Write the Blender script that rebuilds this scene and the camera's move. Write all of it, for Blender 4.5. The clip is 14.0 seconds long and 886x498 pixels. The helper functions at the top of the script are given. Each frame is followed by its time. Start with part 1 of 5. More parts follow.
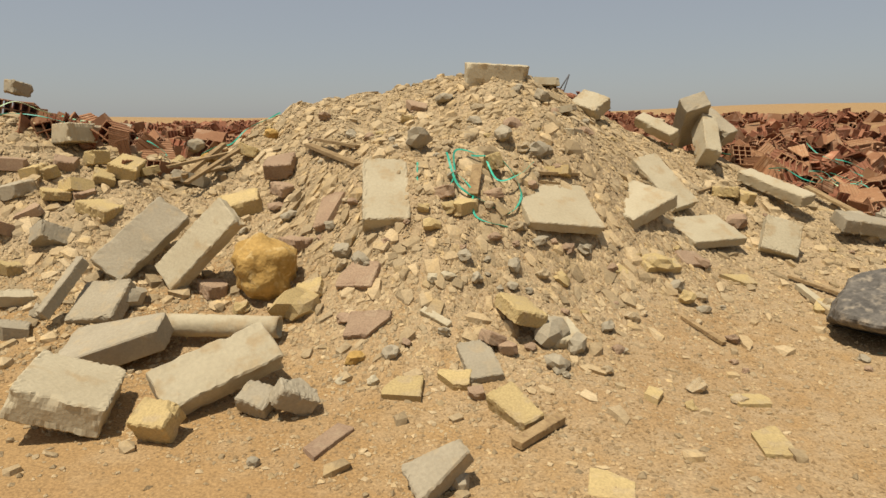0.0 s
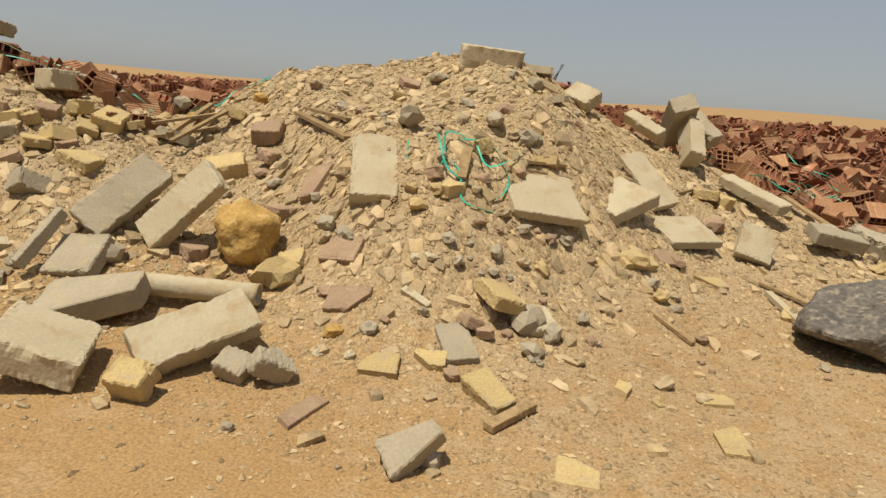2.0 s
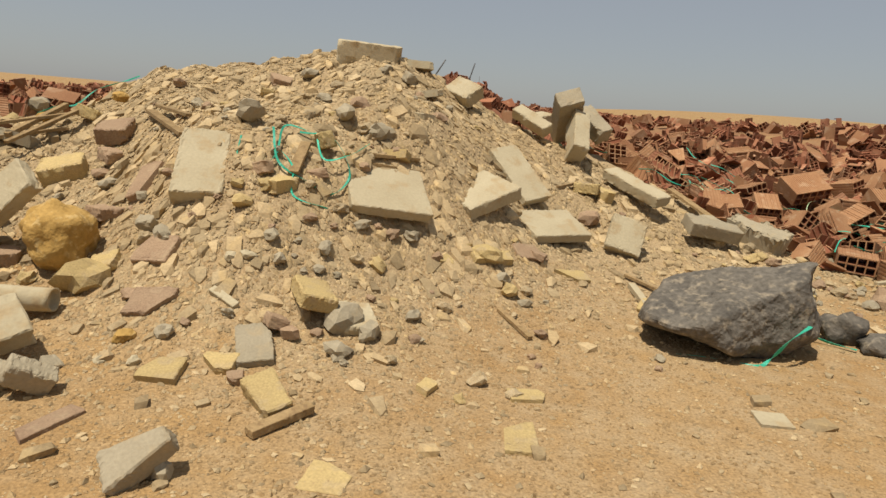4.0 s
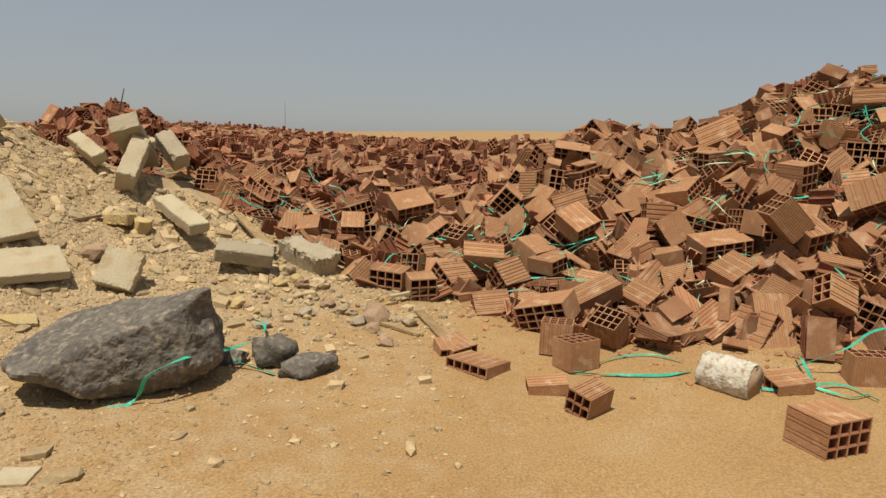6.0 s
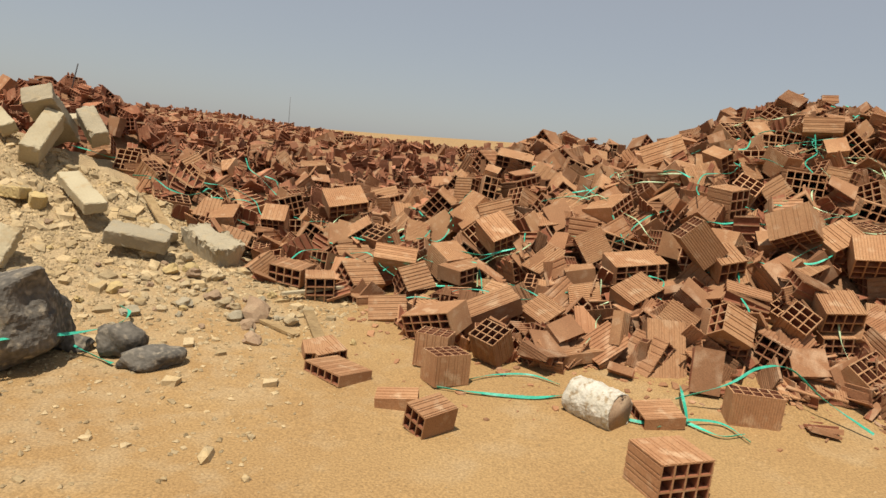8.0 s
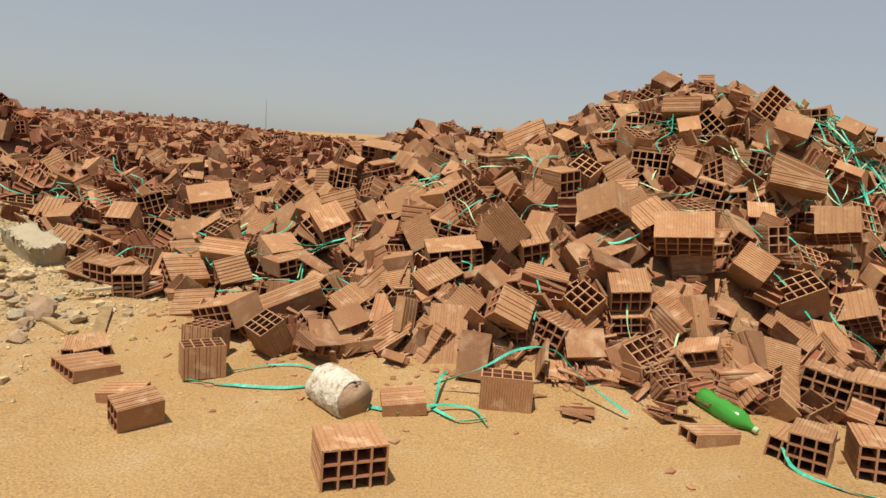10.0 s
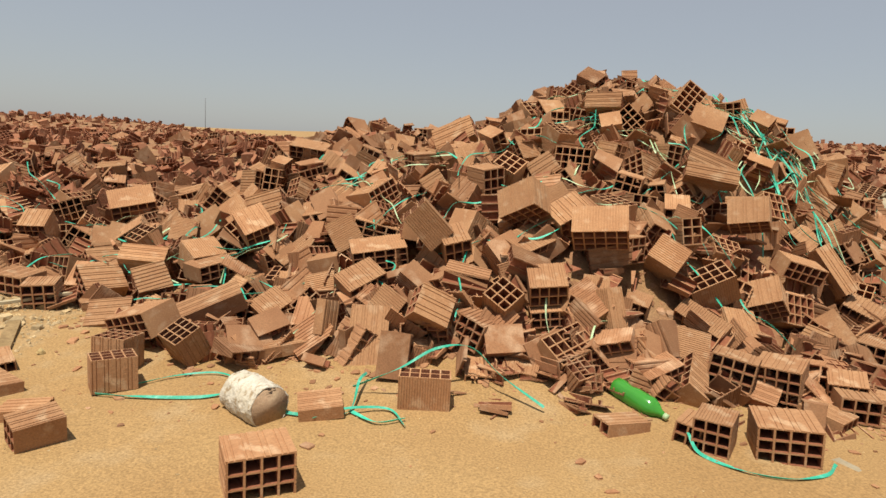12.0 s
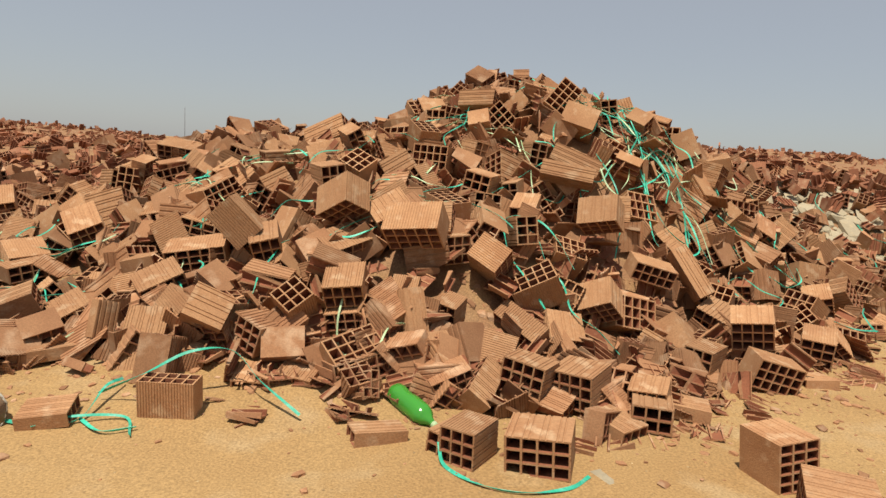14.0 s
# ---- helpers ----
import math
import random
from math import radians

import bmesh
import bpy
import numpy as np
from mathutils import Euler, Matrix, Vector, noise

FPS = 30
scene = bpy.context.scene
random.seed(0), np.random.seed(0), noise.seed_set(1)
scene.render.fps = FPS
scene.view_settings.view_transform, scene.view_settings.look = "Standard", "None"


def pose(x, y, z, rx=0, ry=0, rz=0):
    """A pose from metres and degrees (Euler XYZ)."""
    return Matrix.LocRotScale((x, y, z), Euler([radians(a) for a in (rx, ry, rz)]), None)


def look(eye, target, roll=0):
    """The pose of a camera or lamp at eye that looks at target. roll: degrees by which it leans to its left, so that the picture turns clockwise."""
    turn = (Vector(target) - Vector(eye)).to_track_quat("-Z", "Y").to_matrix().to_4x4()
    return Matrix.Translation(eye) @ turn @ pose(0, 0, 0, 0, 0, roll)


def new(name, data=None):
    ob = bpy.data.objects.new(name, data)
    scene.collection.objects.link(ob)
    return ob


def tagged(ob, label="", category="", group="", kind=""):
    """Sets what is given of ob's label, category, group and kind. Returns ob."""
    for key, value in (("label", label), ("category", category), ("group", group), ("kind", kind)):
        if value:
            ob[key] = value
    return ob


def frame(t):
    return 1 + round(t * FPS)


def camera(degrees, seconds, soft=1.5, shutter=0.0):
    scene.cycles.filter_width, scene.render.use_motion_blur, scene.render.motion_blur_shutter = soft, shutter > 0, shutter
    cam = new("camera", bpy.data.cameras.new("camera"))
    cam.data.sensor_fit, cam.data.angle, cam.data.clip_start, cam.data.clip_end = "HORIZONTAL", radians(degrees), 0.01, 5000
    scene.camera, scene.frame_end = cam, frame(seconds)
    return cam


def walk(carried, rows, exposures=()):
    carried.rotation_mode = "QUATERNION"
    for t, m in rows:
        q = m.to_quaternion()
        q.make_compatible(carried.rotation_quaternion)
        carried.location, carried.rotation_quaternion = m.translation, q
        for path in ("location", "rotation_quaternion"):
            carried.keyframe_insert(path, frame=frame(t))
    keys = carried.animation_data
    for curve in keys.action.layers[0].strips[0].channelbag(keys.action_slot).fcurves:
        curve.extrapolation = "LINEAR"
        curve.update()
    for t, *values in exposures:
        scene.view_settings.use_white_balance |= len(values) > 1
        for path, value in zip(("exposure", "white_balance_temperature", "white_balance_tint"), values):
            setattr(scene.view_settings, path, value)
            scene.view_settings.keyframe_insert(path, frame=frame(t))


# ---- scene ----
cam = camera(68.5, 14.0)
PATH = [
    (0, (1.224, -0.414, 1.149), (0.588, 1.444, 0.771), -0.4),
    (0.5, (1.228, -0.426, 1.163), (0.607, 1.444, 0.82), 0.9),
    (1, (1.227, -0.446, 1.164), (0.774, 1.464, 0.781), 0.9),
    (1.5, (1.207, -0.435, 1.166), (0.598, 1.424, 0.748), 3.1),
    (2, (1.186, -0.446, 1.168), (0.629, 1.424, 0.727), 4.7),
    (2.2, (1.193, -0.437, 1.158), (0.658, 1.437, 0.71), 3.1),
    (4.3, (2.121, -0.007, 1.13), (1.664, 1.897, 0.721), 3.5),
    (4.5, (2.34, 0.071, 1.131), (1.909, 1.978, 0.711), 0.8),
    (4.9, (2.798, 0.163, 1.149), (2.427, 2.101, 0.82), 4.7),
    (5, (2.909, 0.186, 1.183), (2.56, 2.126, 0.846), 4.0),
    (5.5, (3.631, 0.349, 1.221), (3.359, 2.301, 0.88), 2.8),
    (5.9, (4.012, 0.399, 1.234), (3.923, 2.372, 0.917), 0.6),
    (6, (4.104, 0.429, 1.227), (4.086, 2.403, 0.908), 1.8),
    (6.5, (4.435, 0.587, 1.201), (4.444, 2.555, 0.844), -0.7),
    (7, (4.613, 0.597, 1.244), (4.628, 2.58, 0.981), 0.0),
    (7.5, (4.686, 0.601, 1.216), (4.698, 2.588, 0.982), 1.0),
    (8, (4.803, 0.644, 1.216), (4.774, 2.622, 0.917), 6.1),
    (8.5, (5.064, 0.669, 1.23), (5.077, 2.647, 0.93), 5.9),
    (8.7, (5.228, 0.682, 1.233), (5.25, 2.658, 0.925), 6.5),
    (10.8, (6.207, 0.79, 1.252), (6.21, 2.768, 0.957), 2.0),
    (11, (6.16, 0.763, 1.261), (6.196, 2.74, 0.966), 1.3),
    (11.5, (6.169, 0.76, 1.268), (6.301, 2.73, 0.948), 1.9),
    (12, (6.221, 0.765, 1.275), (6.352, 2.738, 0.971), 3.3),
    (12.5, (6.482, 0.777, 1.267), (6.629, 2.747, 0.957), 3.1),
    (13, (6.847, 0.853, 1.252), (7.072, 2.815, 0.937), 3.4),
    (13.5, (7.126, 0.862, 1.248), (7.407, 2.822, 0.962), 4.6),
    (14, (7.341, 0.907, 1.234), (7.486, 2.883, 0.964), 3.4),
]
walk(cam, [(t, look(eye, target, roll)) for t, eye, target, roll in PATH],
     exposures=[(0.0, 0.0), (4.5, -0.06), (6.5, 0.0), (7.5, 0.12), (11.0, 0.22), (14.0, 0.24)])

# ---- light ----
world = bpy.data.worlds.new("sky")
scene.world = world
world.use_nodes = True
wn = world.node_tree.nodes
sky = wn.new("ShaderNodeTexSky")
sky.sky_type = "NISHITA"
sky.sun_disc = False
SUN_ELEV, SUN_AZ = 70.0, -152.0          # azimuth from +y towards +x
sky.sun_elevation, sky.sun_rotation = radians(SUN_ELEV), radians(SUN_AZ)
sky.dust_density, sky.air_density, sky.ozone_density = 1.2, 1.0, 1.0
haze = wn.new("ShaderNodeMix")
haze.data_type = "RGBA"
haze.inputs[0].default_value = 0.62
haze.inputs[7].default_value = (4.7, 4.75, 4.85, 1)
world.node_tree.links.new(sky.outputs[0], haze.inputs[6])
world.node_tree.links.new(haze.outputs[2], wn["Background"].inputs[0])
wn["Background"].inputs[1].default_value = 0.085
sun = new("sun", bpy.data.lights.new("sun", "SUN"))
sun.data.energy, sun.data.angle, sun.data.color = 5.0, radians(0.53), (1.0, 0.93, 0.82)
sun.matrix_world = look((0, 0, 0), (-math.sin(radians(SUN_AZ)) * math.cos(radians(SUN_ELEV)), -math.cos(radians(SUN_AZ)) * math.cos(radians(SUN_ELEV)), -math.sin(radians(SUN_ELEV))))


# ---- materials ----
def material(name, c1, c2, c3=None, scale=6.0, rough=0.9, bump=0.3, fine=90.0, per="object", spread=0.12, speck=0.0):
    """Two-scale mottled surface: c1 to c2 by a broad noise, c3 in stains, fine grain in the relief."""
    m = bpy.data.materials.new(name)
    m.use_nodes = True
    n, l = m.node_tree.nodes, m.node_tree.links
    b = n["Principled BSDF"]
    b.inputs["Roughness"].default_value = rough
    b.inputs["Specular IOR Level"].default_value = 0.25
    co = n.new("ShaderNodeTexCoord")
    def noise_tex(s, detail):
        t = n.new("ShaderNodeTexNoise")
        t.inputs["Scale"].default_value, t.inputs["Detail"].default_value = s, detail
        l.new(co.outputs["Object"], t.inputs["Vector"])
        return t
    def ramp(src, lo, hi):
        r = n.new("ShaderNodeMapRange")
        r.inputs[1].default_value, r.inputs[2].default_value = lo, hi
        l.new(src, r.inputs[0])
        return r.outputs[0]
    def mix(fac, a, c):
        x = n.new("ShaderNodeMix")
        x.data_type = "RGBA"
        if isinstance(fac, float):
            x.inputs[0].default_value = fac
        else:
            l.new(fac, x.inputs[0])
        for i, v in ((6, a), (7, c)):
            if isinstance(v, tuple):
                x.inputs[i].default_value = (*v, 1)
            else:
                l.new(v, x.inputs[i])
        return x.outputs[2]
    broad, grain = noise_tex(scale, 4), noise_tex(fine, 3)
    col = mix(ramp(broad.outputs[0], 0.35, 0.65), c1, c2)
    if c3:
        stain = noise_tex(scale * 2.7, 6)
        col = mix(ramp(stain.outputs[0], 0.54, 0.68), col, c3)
    hsv = n.new("ShaderNodeHueSaturation")
    l.new(col, hsv.inputs["Color"])
    if per == "object":
        rnd = n.new("ShaderNodeObjectInfo").outputs["Random"]
    else:
        rnd = n.new("ShaderNodeNewGeometry").outputs["Random Per Island"]
    r1 = n.new("ShaderNodeMapRange")
    r1.inputs[3].default_value, r1.inputs[4].default_value = 1 - spread, 1 + spread
    l.new(rnd, r1.inputs[0])
    g1 = n.new("ShaderNodeMapRange")
    g1.inputs[3].default_value, g1.inputs[4].default_value = 0.86 - speck, 1.14 + speck
    g1.inputs[1].default_value, g1.inputs[2].default_value = 0.3, 0.7
    l.new(grain.outputs[0], g1.inputs[0])
    mul = n.new("ShaderNodeMath")
    mul.operation = "MULTIPLY"
    l.new(r1.outputs[0], mul.inputs[0]), l.new(g1.outputs[0], mul.inputs[1])
    l.new(mul.outputs[0], hsv.inputs["Value"])
    l.new(hsv.outputs[0], b.inputs["Base Color"])
    bp = n.new("ShaderNodeBump")
    bp.inputs["Strength"].default_value, bp.inputs["Distance"].default_value = bump, 0.01
    l.new(grain.outputs[0], bp.inputs["Height"])
    l.new(bp.outputs[0], b.inputs["Normal"])
    return m


def ground_material():
    """Sand, with pale grit where the attribute 'grit' is high and red brick dust where 'dust' is high."""
    m = material("sand", (0.325, 0.204, 0.085), (0.290, 0.173, 0.069), (0.335, 0.224, 0.108), scale=1.1, bump=0.55, fine=95.0, speck=0.12)
    n, l = m.node_tree.nodes, m.node_tree.links
    b, hsv = n["Principled BSDF"], next(x for x in n if x.type == "HUE_SAT")
    src = hsv.inputs["Color"].links[0].from_socket
    for name, colour, soft in (("grit", (0.345, 0.248, 0.135), 7.0), ("dust", (0.24, 0.125, 0.062), 5.0)):
        at = n.new("ShaderNodeAttribute")
        at.attribute_name = name
        tex = n.new("ShaderNodeTexNoise")
        tex.inputs["Scale"].default_value, tex.inputs["Detail"].default_value = soft, 5
        co = next(x for x in n if x.type == "TEX_COORD")
        l.new(co.outputs["Object"], tex.inputs["Vector"])
        add = n.new("ShaderNodeMath")
        add.operation = "ADD"
        l.new(at.outputs["Fac"], add.inputs[0]), l.new(tex.outputs[0], add.inputs[1])
        r = n.new("ShaderNodeMapRange")
        r.inputs[1].default_value, r.inputs[2].default_value = 0.75, 1.15
        l.new(add.outputs[0], r.inputs[0])
        x = n.new("ShaderNodeMix")
        x.data_type = "RGBA"
        l.new(r.outputs[0], x.inputs[0]), l.new(src, x.inputs[6])
        x.inputs[7].default_value = (*colour, 1)
        src = x.outputs[2]
    l.new(src, hsv.inputs["Color"])
    return m


SAND = ground_material()
CLAY = material("fired_clay", (0.385, 0.212, 0.104), (0.320, 0.160, 0.075), (0.43, 0.270, 0.152), scale=5, bump=0.25, fine=120, spread=0.16)
CLAY_OLD = material("old_fired_clay", (0.33, 0.145, 0.075), (0.26, 0.105, 0.055), (0.40, 0.23, 0.13), scale=3, bump=0.2, fine=120, per="island", spread=0.3)
# Redder clay of the cell walls, darkened to put shade inside the cells.
CLAY_CELL_SHADED = material("shaded_cell_clay", (0.255, 0.095, 0.047), (0.205, 0.073, 0.036), (0.29, 0.13, 0.07), scale=7, bump=0.2, fine=120, spread=0.1)
# Fill and crumb clay, toned darker than CLAY as painted shade between bricks.
CLAY_BITS_SHADED = material("shaded_clay_bits", (0.325, 0.168, 0.082), (0.262, 0.124, 0.059), (0.40, 0.248, 0.145), scale=3, bump=0.2, fine=120, per="island", spread=0.25)
PALE = material("pale_stone", (0.45, 0.380, 0.245), (0.405, 0.335, 0.210), (0.39, 0.295, 0.165), scale=4, bump=0.22, fine=70, spread=0.06, speck=-0.08)
YELLOW = material("yellow_concrete", (0.459, 0.340, 0.148), (0.407, 0.296, 0.133), (0.414, 0.311, 0.163), scale=6, bump=0.35, fine=110, spread=0.1)
PINK = material("pink_concrete", (0.34, 0.232, 0.14), (0.29, 0.190, 0.115), (0.36, 0.255, 0.155), scale=6, bump=0.3, fine=110, spread=0.12)
GREY = material("grey_concrete", (0.345, 0.29, 0.195), (0.30, 0.25, 0.165), (0.36, 0.285, 0.175), scale=6, bump=0.3, fine=80, spread=0.1, speck=-0.06)
BASALT = material("dark_boulder", (0.150, 0.130, 0.102), (0.098, 0.086, 0.070), (0.22, 0.182, 0.130), scale=7, bump=1.0, fine=38, spread=0.08, speck=0.15)
OCHRE = material("ochre_rock", (0.45, 0.280, 0.085), (0.36, 0.215, 0.058), (0.50, 0.345, 0.14), scale=9, bump=0.9, fine=45)
GRAVEL = material("gravel_bits", (0.41, 0.31, 0.175), (0.345, 0.248, 0.128), (0.45, 0.32, 0.155), scale=4, bump=0.2, per="island", spread=0.30)
GRAVEL_STONE = material("gravel_stone", (0.42, 0.33, 0.20), (0.35, 0.26, 0.145), (0.46, 0.335, 0.17), scale=5, bump=0.4, spread=0.22)
SAND_GRIT = material("sandy_grit", (0.36, 0.245, 0.12), (0.30, 0.195, 0.088), (0.42, 0.32, 0.18), scale=4, bump=0.2, per="island", spread=0.28)
WOOD = material("weathered_wood", (0.326, 0.222, 0.107), (0.266, 0.178, 0.081), (0.207, 0.133, 0.063), scale=12, bump=0.5, fine=70)
STRAP = material("green_strap", (0.03, 0.37, 0.23), (0.05, 0.43, 0.29), (0.13, 0.47, 0.34), scale=14, rough=0.45, bump=0.1, spread=0.25)
STRAP_PALE = material("pale_green_strap", (0.36, 0.50, 0.26), (0.42, 0.52, 0.32), None, scale=14, rough=0.5, bump=0.1, spread=0.2)
FIBRE = material("white_fibre", (0.488, 0.451, 0.370), (0.414, 0.370, 0.281), (0.296, 0.222, 0.133), scale=14, bump=0.8, fine=60)
PLASTIC = bpy.data.materials.new("green_plastic")
PLASTIC.use_nodes = True
_p = PLASTIC.node_tree.nodes["Principled BSDF"]
_p.inputs["Base Color"].default_value = (0.08, 0.42, 0.05, 1)
_p.inputs["Roughness"].default_value = 0.18
_p.inputs["Transmission Weight"].default_value = 0.45
METAL = material("dull_steel", (0.16, 0.16, 0.16), (0.11, 0.11, 0.11), None, scale=9, rough=0.6, bump=0.1)

# ---- ground ----
# mounds: centre x, y, half widths, turn in degrees, height
MOUNDS = [
    (-0.21, 5.13, 0.80, 1.00, 15, 1.04), (-1.87, 5.23, 1.22, 0.84, 90, 1.08), (1.08, 6.08, 1.41, 0.98, 176, 0.77),
    (-0.60, 3.38, 0.95, 0.40, 139, 0.47), (-3.70, 3.25, 1.30, 0.75, 161, 1.08), (-6.11, 6.62, 2.20, 1.39, 129, 0.95),
    (8.39, 7.98, 1.14, 1.41, 120, 1.87), (6.43, 5.99, 0.91, 0.69, 6, 0.72), (9.62, 6.62, 1.45, 0.64, 14, 0.98),
    (5.60, 7.90, 0.69, 1.36, 150, 1.02), (7.57, 4.93, 0.99, 0.44, 16, 0.58), (2.75, 7.90, 1.00, 0.75, 14, 0.75),
    (12.40, 9.80, 4.80, 1.20, 165, 0.95), (0.36, 3.80, 0.76, 0.52, 51, 0.62), (-3.20, 8.60, 2.20, 1.20, 0, 0.55),
    (-0.40, 9.20, 0.90, 0.75, 0, 1.05), (-4.50, 22.0, 4.00, 2.60, 0, 0.45), (19.0, 20.5, 6.00, 3.00, 0, 0.95),
]


def height(x, y):
    """Height of the bare ground under the heaps."""
    x, y = np.asarray(x, float), np.asarray(y, float)
    z = 1.15 / (1 + np.exp(-np.clip(y - 10.2, -30, 30)))
    for cx, cy, rx, ry, a, h in MOUNDS:
        a = radians(a)
        u = ((x - cx) * math.cos(a) + (y - cy) * math.sin(a)) / rx
        v = ((y - cy) * math.cos(a) - (x - cx) * math.sin(a)) / ry
        z = z + h * np.exp(-0.5 * (u * u + v * v))
    far = np.clip((y - 40) / 260, 0, 1)
    z = z + far * far * (3 - 2 * far) * (4.0 + 1.6 * np.sin(x / 70 + 1.0) + 1.0 * np.sin(x / 31))
    return z


def heap_front(x):
    """Where the front edge of the brick heap runs."""
    return np.interp(x, [1.2, 1.8, 2.3, 2.9, 3.5, 4.0, 4.5, 5.2, 6.2, 7.0, 7.6, 8.4, 9.2, 10.2, 11.5, 14], [6.8, 6.35, 6.0, 5.75, 5.3, 5.0, 4.7, 4.25, 4.12, 4.02, 3.88, 3.78, 4.3, 4.9, 5.9, 7.0])


def brickness(x, y):
    """1 where the heap is of bricks, 0 where it is rubble or sand."""
    soft = lambda v: 1 / (1 + np.exp(-np.clip(v, -40, 40)))
    right = soft((x - 1.5) * 5) * soft((y - heap_front(x) - 0.30) * 6)
    back = soft((y - 7.0) * 4)
    left = soft((-2.9 - x) * 3) * soft((y - 3.6) * 3)
    return np.maximum(np.maximum(right, back), left)


def wobble(x, y, s, seed):
    """Cheap smooth pseudo-noise, -1 to 1."""
    r = np.random.RandomState(seed)
    z = 0
    for k in range(7):
        a, p = r.rand() * 6.28, r.rand() * 6.28
        f = s * (0.6 + 1.2 * r.rand())
        z = z + np.sin((x * math.cos(a) + y * math.sin(a)) * f + p)
    return z / 3.5


def steps(lo, hi, fine, reach, grow=1.22):
    mid = list(np.arange(lo, hi + 1e-6, fine))
    up, d = [mid[-1]], fine
    while up[-1] < reach:
        d *= grow
        up.append(up[-1] + d)
    down, d = [mid[0]], fine
    while down[-1] > -reach:
        d *= grow
        down.append(down[-1] - d)
    return np.array(down[:0:-1] + mid + up[1:])


def relief(x, y):
    """The ground as it lies: the mounds, their lumps, and the hollow under the brick heap."""
    h = height(x, y)
    rough = np.clip(h * 1.6, 0, 1) * np.clip((11 - y), 0, 1)
    z = h + 0.010 * wobble(x, y, 3.0, 1) + rough * (0.026 * wobble(x, y, 6.0, 2) + 0.022 * wobble(x, y, 15.0, 3) + 0.014 * wobble(x, y, 34.0, 4) + 0.008 * wobble(x, y, 60.0, 6))
    return z - 0.16 * brickness(x, y) * np.clip(h * 4, 0, 1) * np.clip((14 - y) / 3, 0, 1)


def make_ground():
    xs, ys = steps(-4.5, 11.5, 0.045, 2500), steps(-0.5, 9.0, 0.045, 2500)
    X, Y = np.meshgrid(xs, ys)
    H = height(X, Y)
    Z = relief(X, Y)
    nx, ny = len(xs), len(ys)
    verts = np.stack([X.ravel(), Y.ravel(), Z.ravel()], 1)
    i = np.arange(nx * ny).reshape(ny, nx)
    quads = np.stack([i[:-1, :-1].ravel(), i[:-1, 1:].ravel(), i[1:, 1:].ravel(), i[1:, :-1].ravel()], 1)
    me = mesh_from("ground", verts, quads, SAND, smooth=True)
    bk = brickness(X, Y)
    grit = me.attributes.new("grit", "FLOAT", "POINT")
    grit.data.foreach_set("value", ((np.clip(H * 1.1, 0, 0.7) + 0.44 * np.exp(-((X - 2.0) / 2.7) ** 2) * np.clip((Y - 0.6) / 0.8, 0, 1)) * (1 - bk) * np.clip(12 - Y, 0, 1)).ravel().astype(np.float32))
    dust = me.attributes.new("dust", "FLOAT", "POINT")
    dust.data.foreach_set("value", (np.clip(0.12 + H * 0.9, 0, 0.6) * bk * (np.clip((70 - Y) / 25, 0, 1))).ravel().astype(np.float32))
    return tagged(new("ground", me), "dry ochre desert sand with rubble mounds", "ground", kind="structure")


def mesh_from(name, verts, faces, mat, smooth=False):
    """A mesh from arrays: faces of one size."""
    me = bpy.data.meshes.new(name)
    verts, faces = np.asarray(verts, np.float32), np.asarray(faces, np.int32)
    n, k = faces.shape
    me.vertices.add(len(verts))
    me.vertices.foreach_set("co", verts.ravel())
    me.loops.add(n * k)
    me.loops.foreach_set("vertex_index", faces.ravel())
    me.polygons.add(n)
    me.polygons.foreach_set("loop_start", np.arange(0, n * k, k, dtype=np.int32))
    me.polygons.foreach_set("loop_total", np.full(n, k, np.int32))
    me.update(calc_edges=True)
    me.materials.append(mat)
    me.polygons.foreach_set("use_smooth", np.full(n, smooth, bool))
    return me


make_ground()


def surface(x, y):
    return float(height(x, y))


def normal(x, y, e=0.12):
    gx = (surface(x + e, y) - surface(x - e, y)) / (2 * e)
    gy = (surface(x, y + e) - surface(x, y - e)) / (2 * e)
    return Vector((-gx, -gy, 1)).normalized()


# ---- shapes ----
def finish(bm, name, mat, smooth=False):
    bmesh.ops.recalc_face_normals(bm, faces=bm.faces)
    me = bpy.data.meshes.new(name)
    bm.to_mesh(me)
    bm.free()
    me.materials.append(mat)
    me.polygons.foreach_set("use_smooth", np.full(len(me.polygons), smooth, bool))
    return me


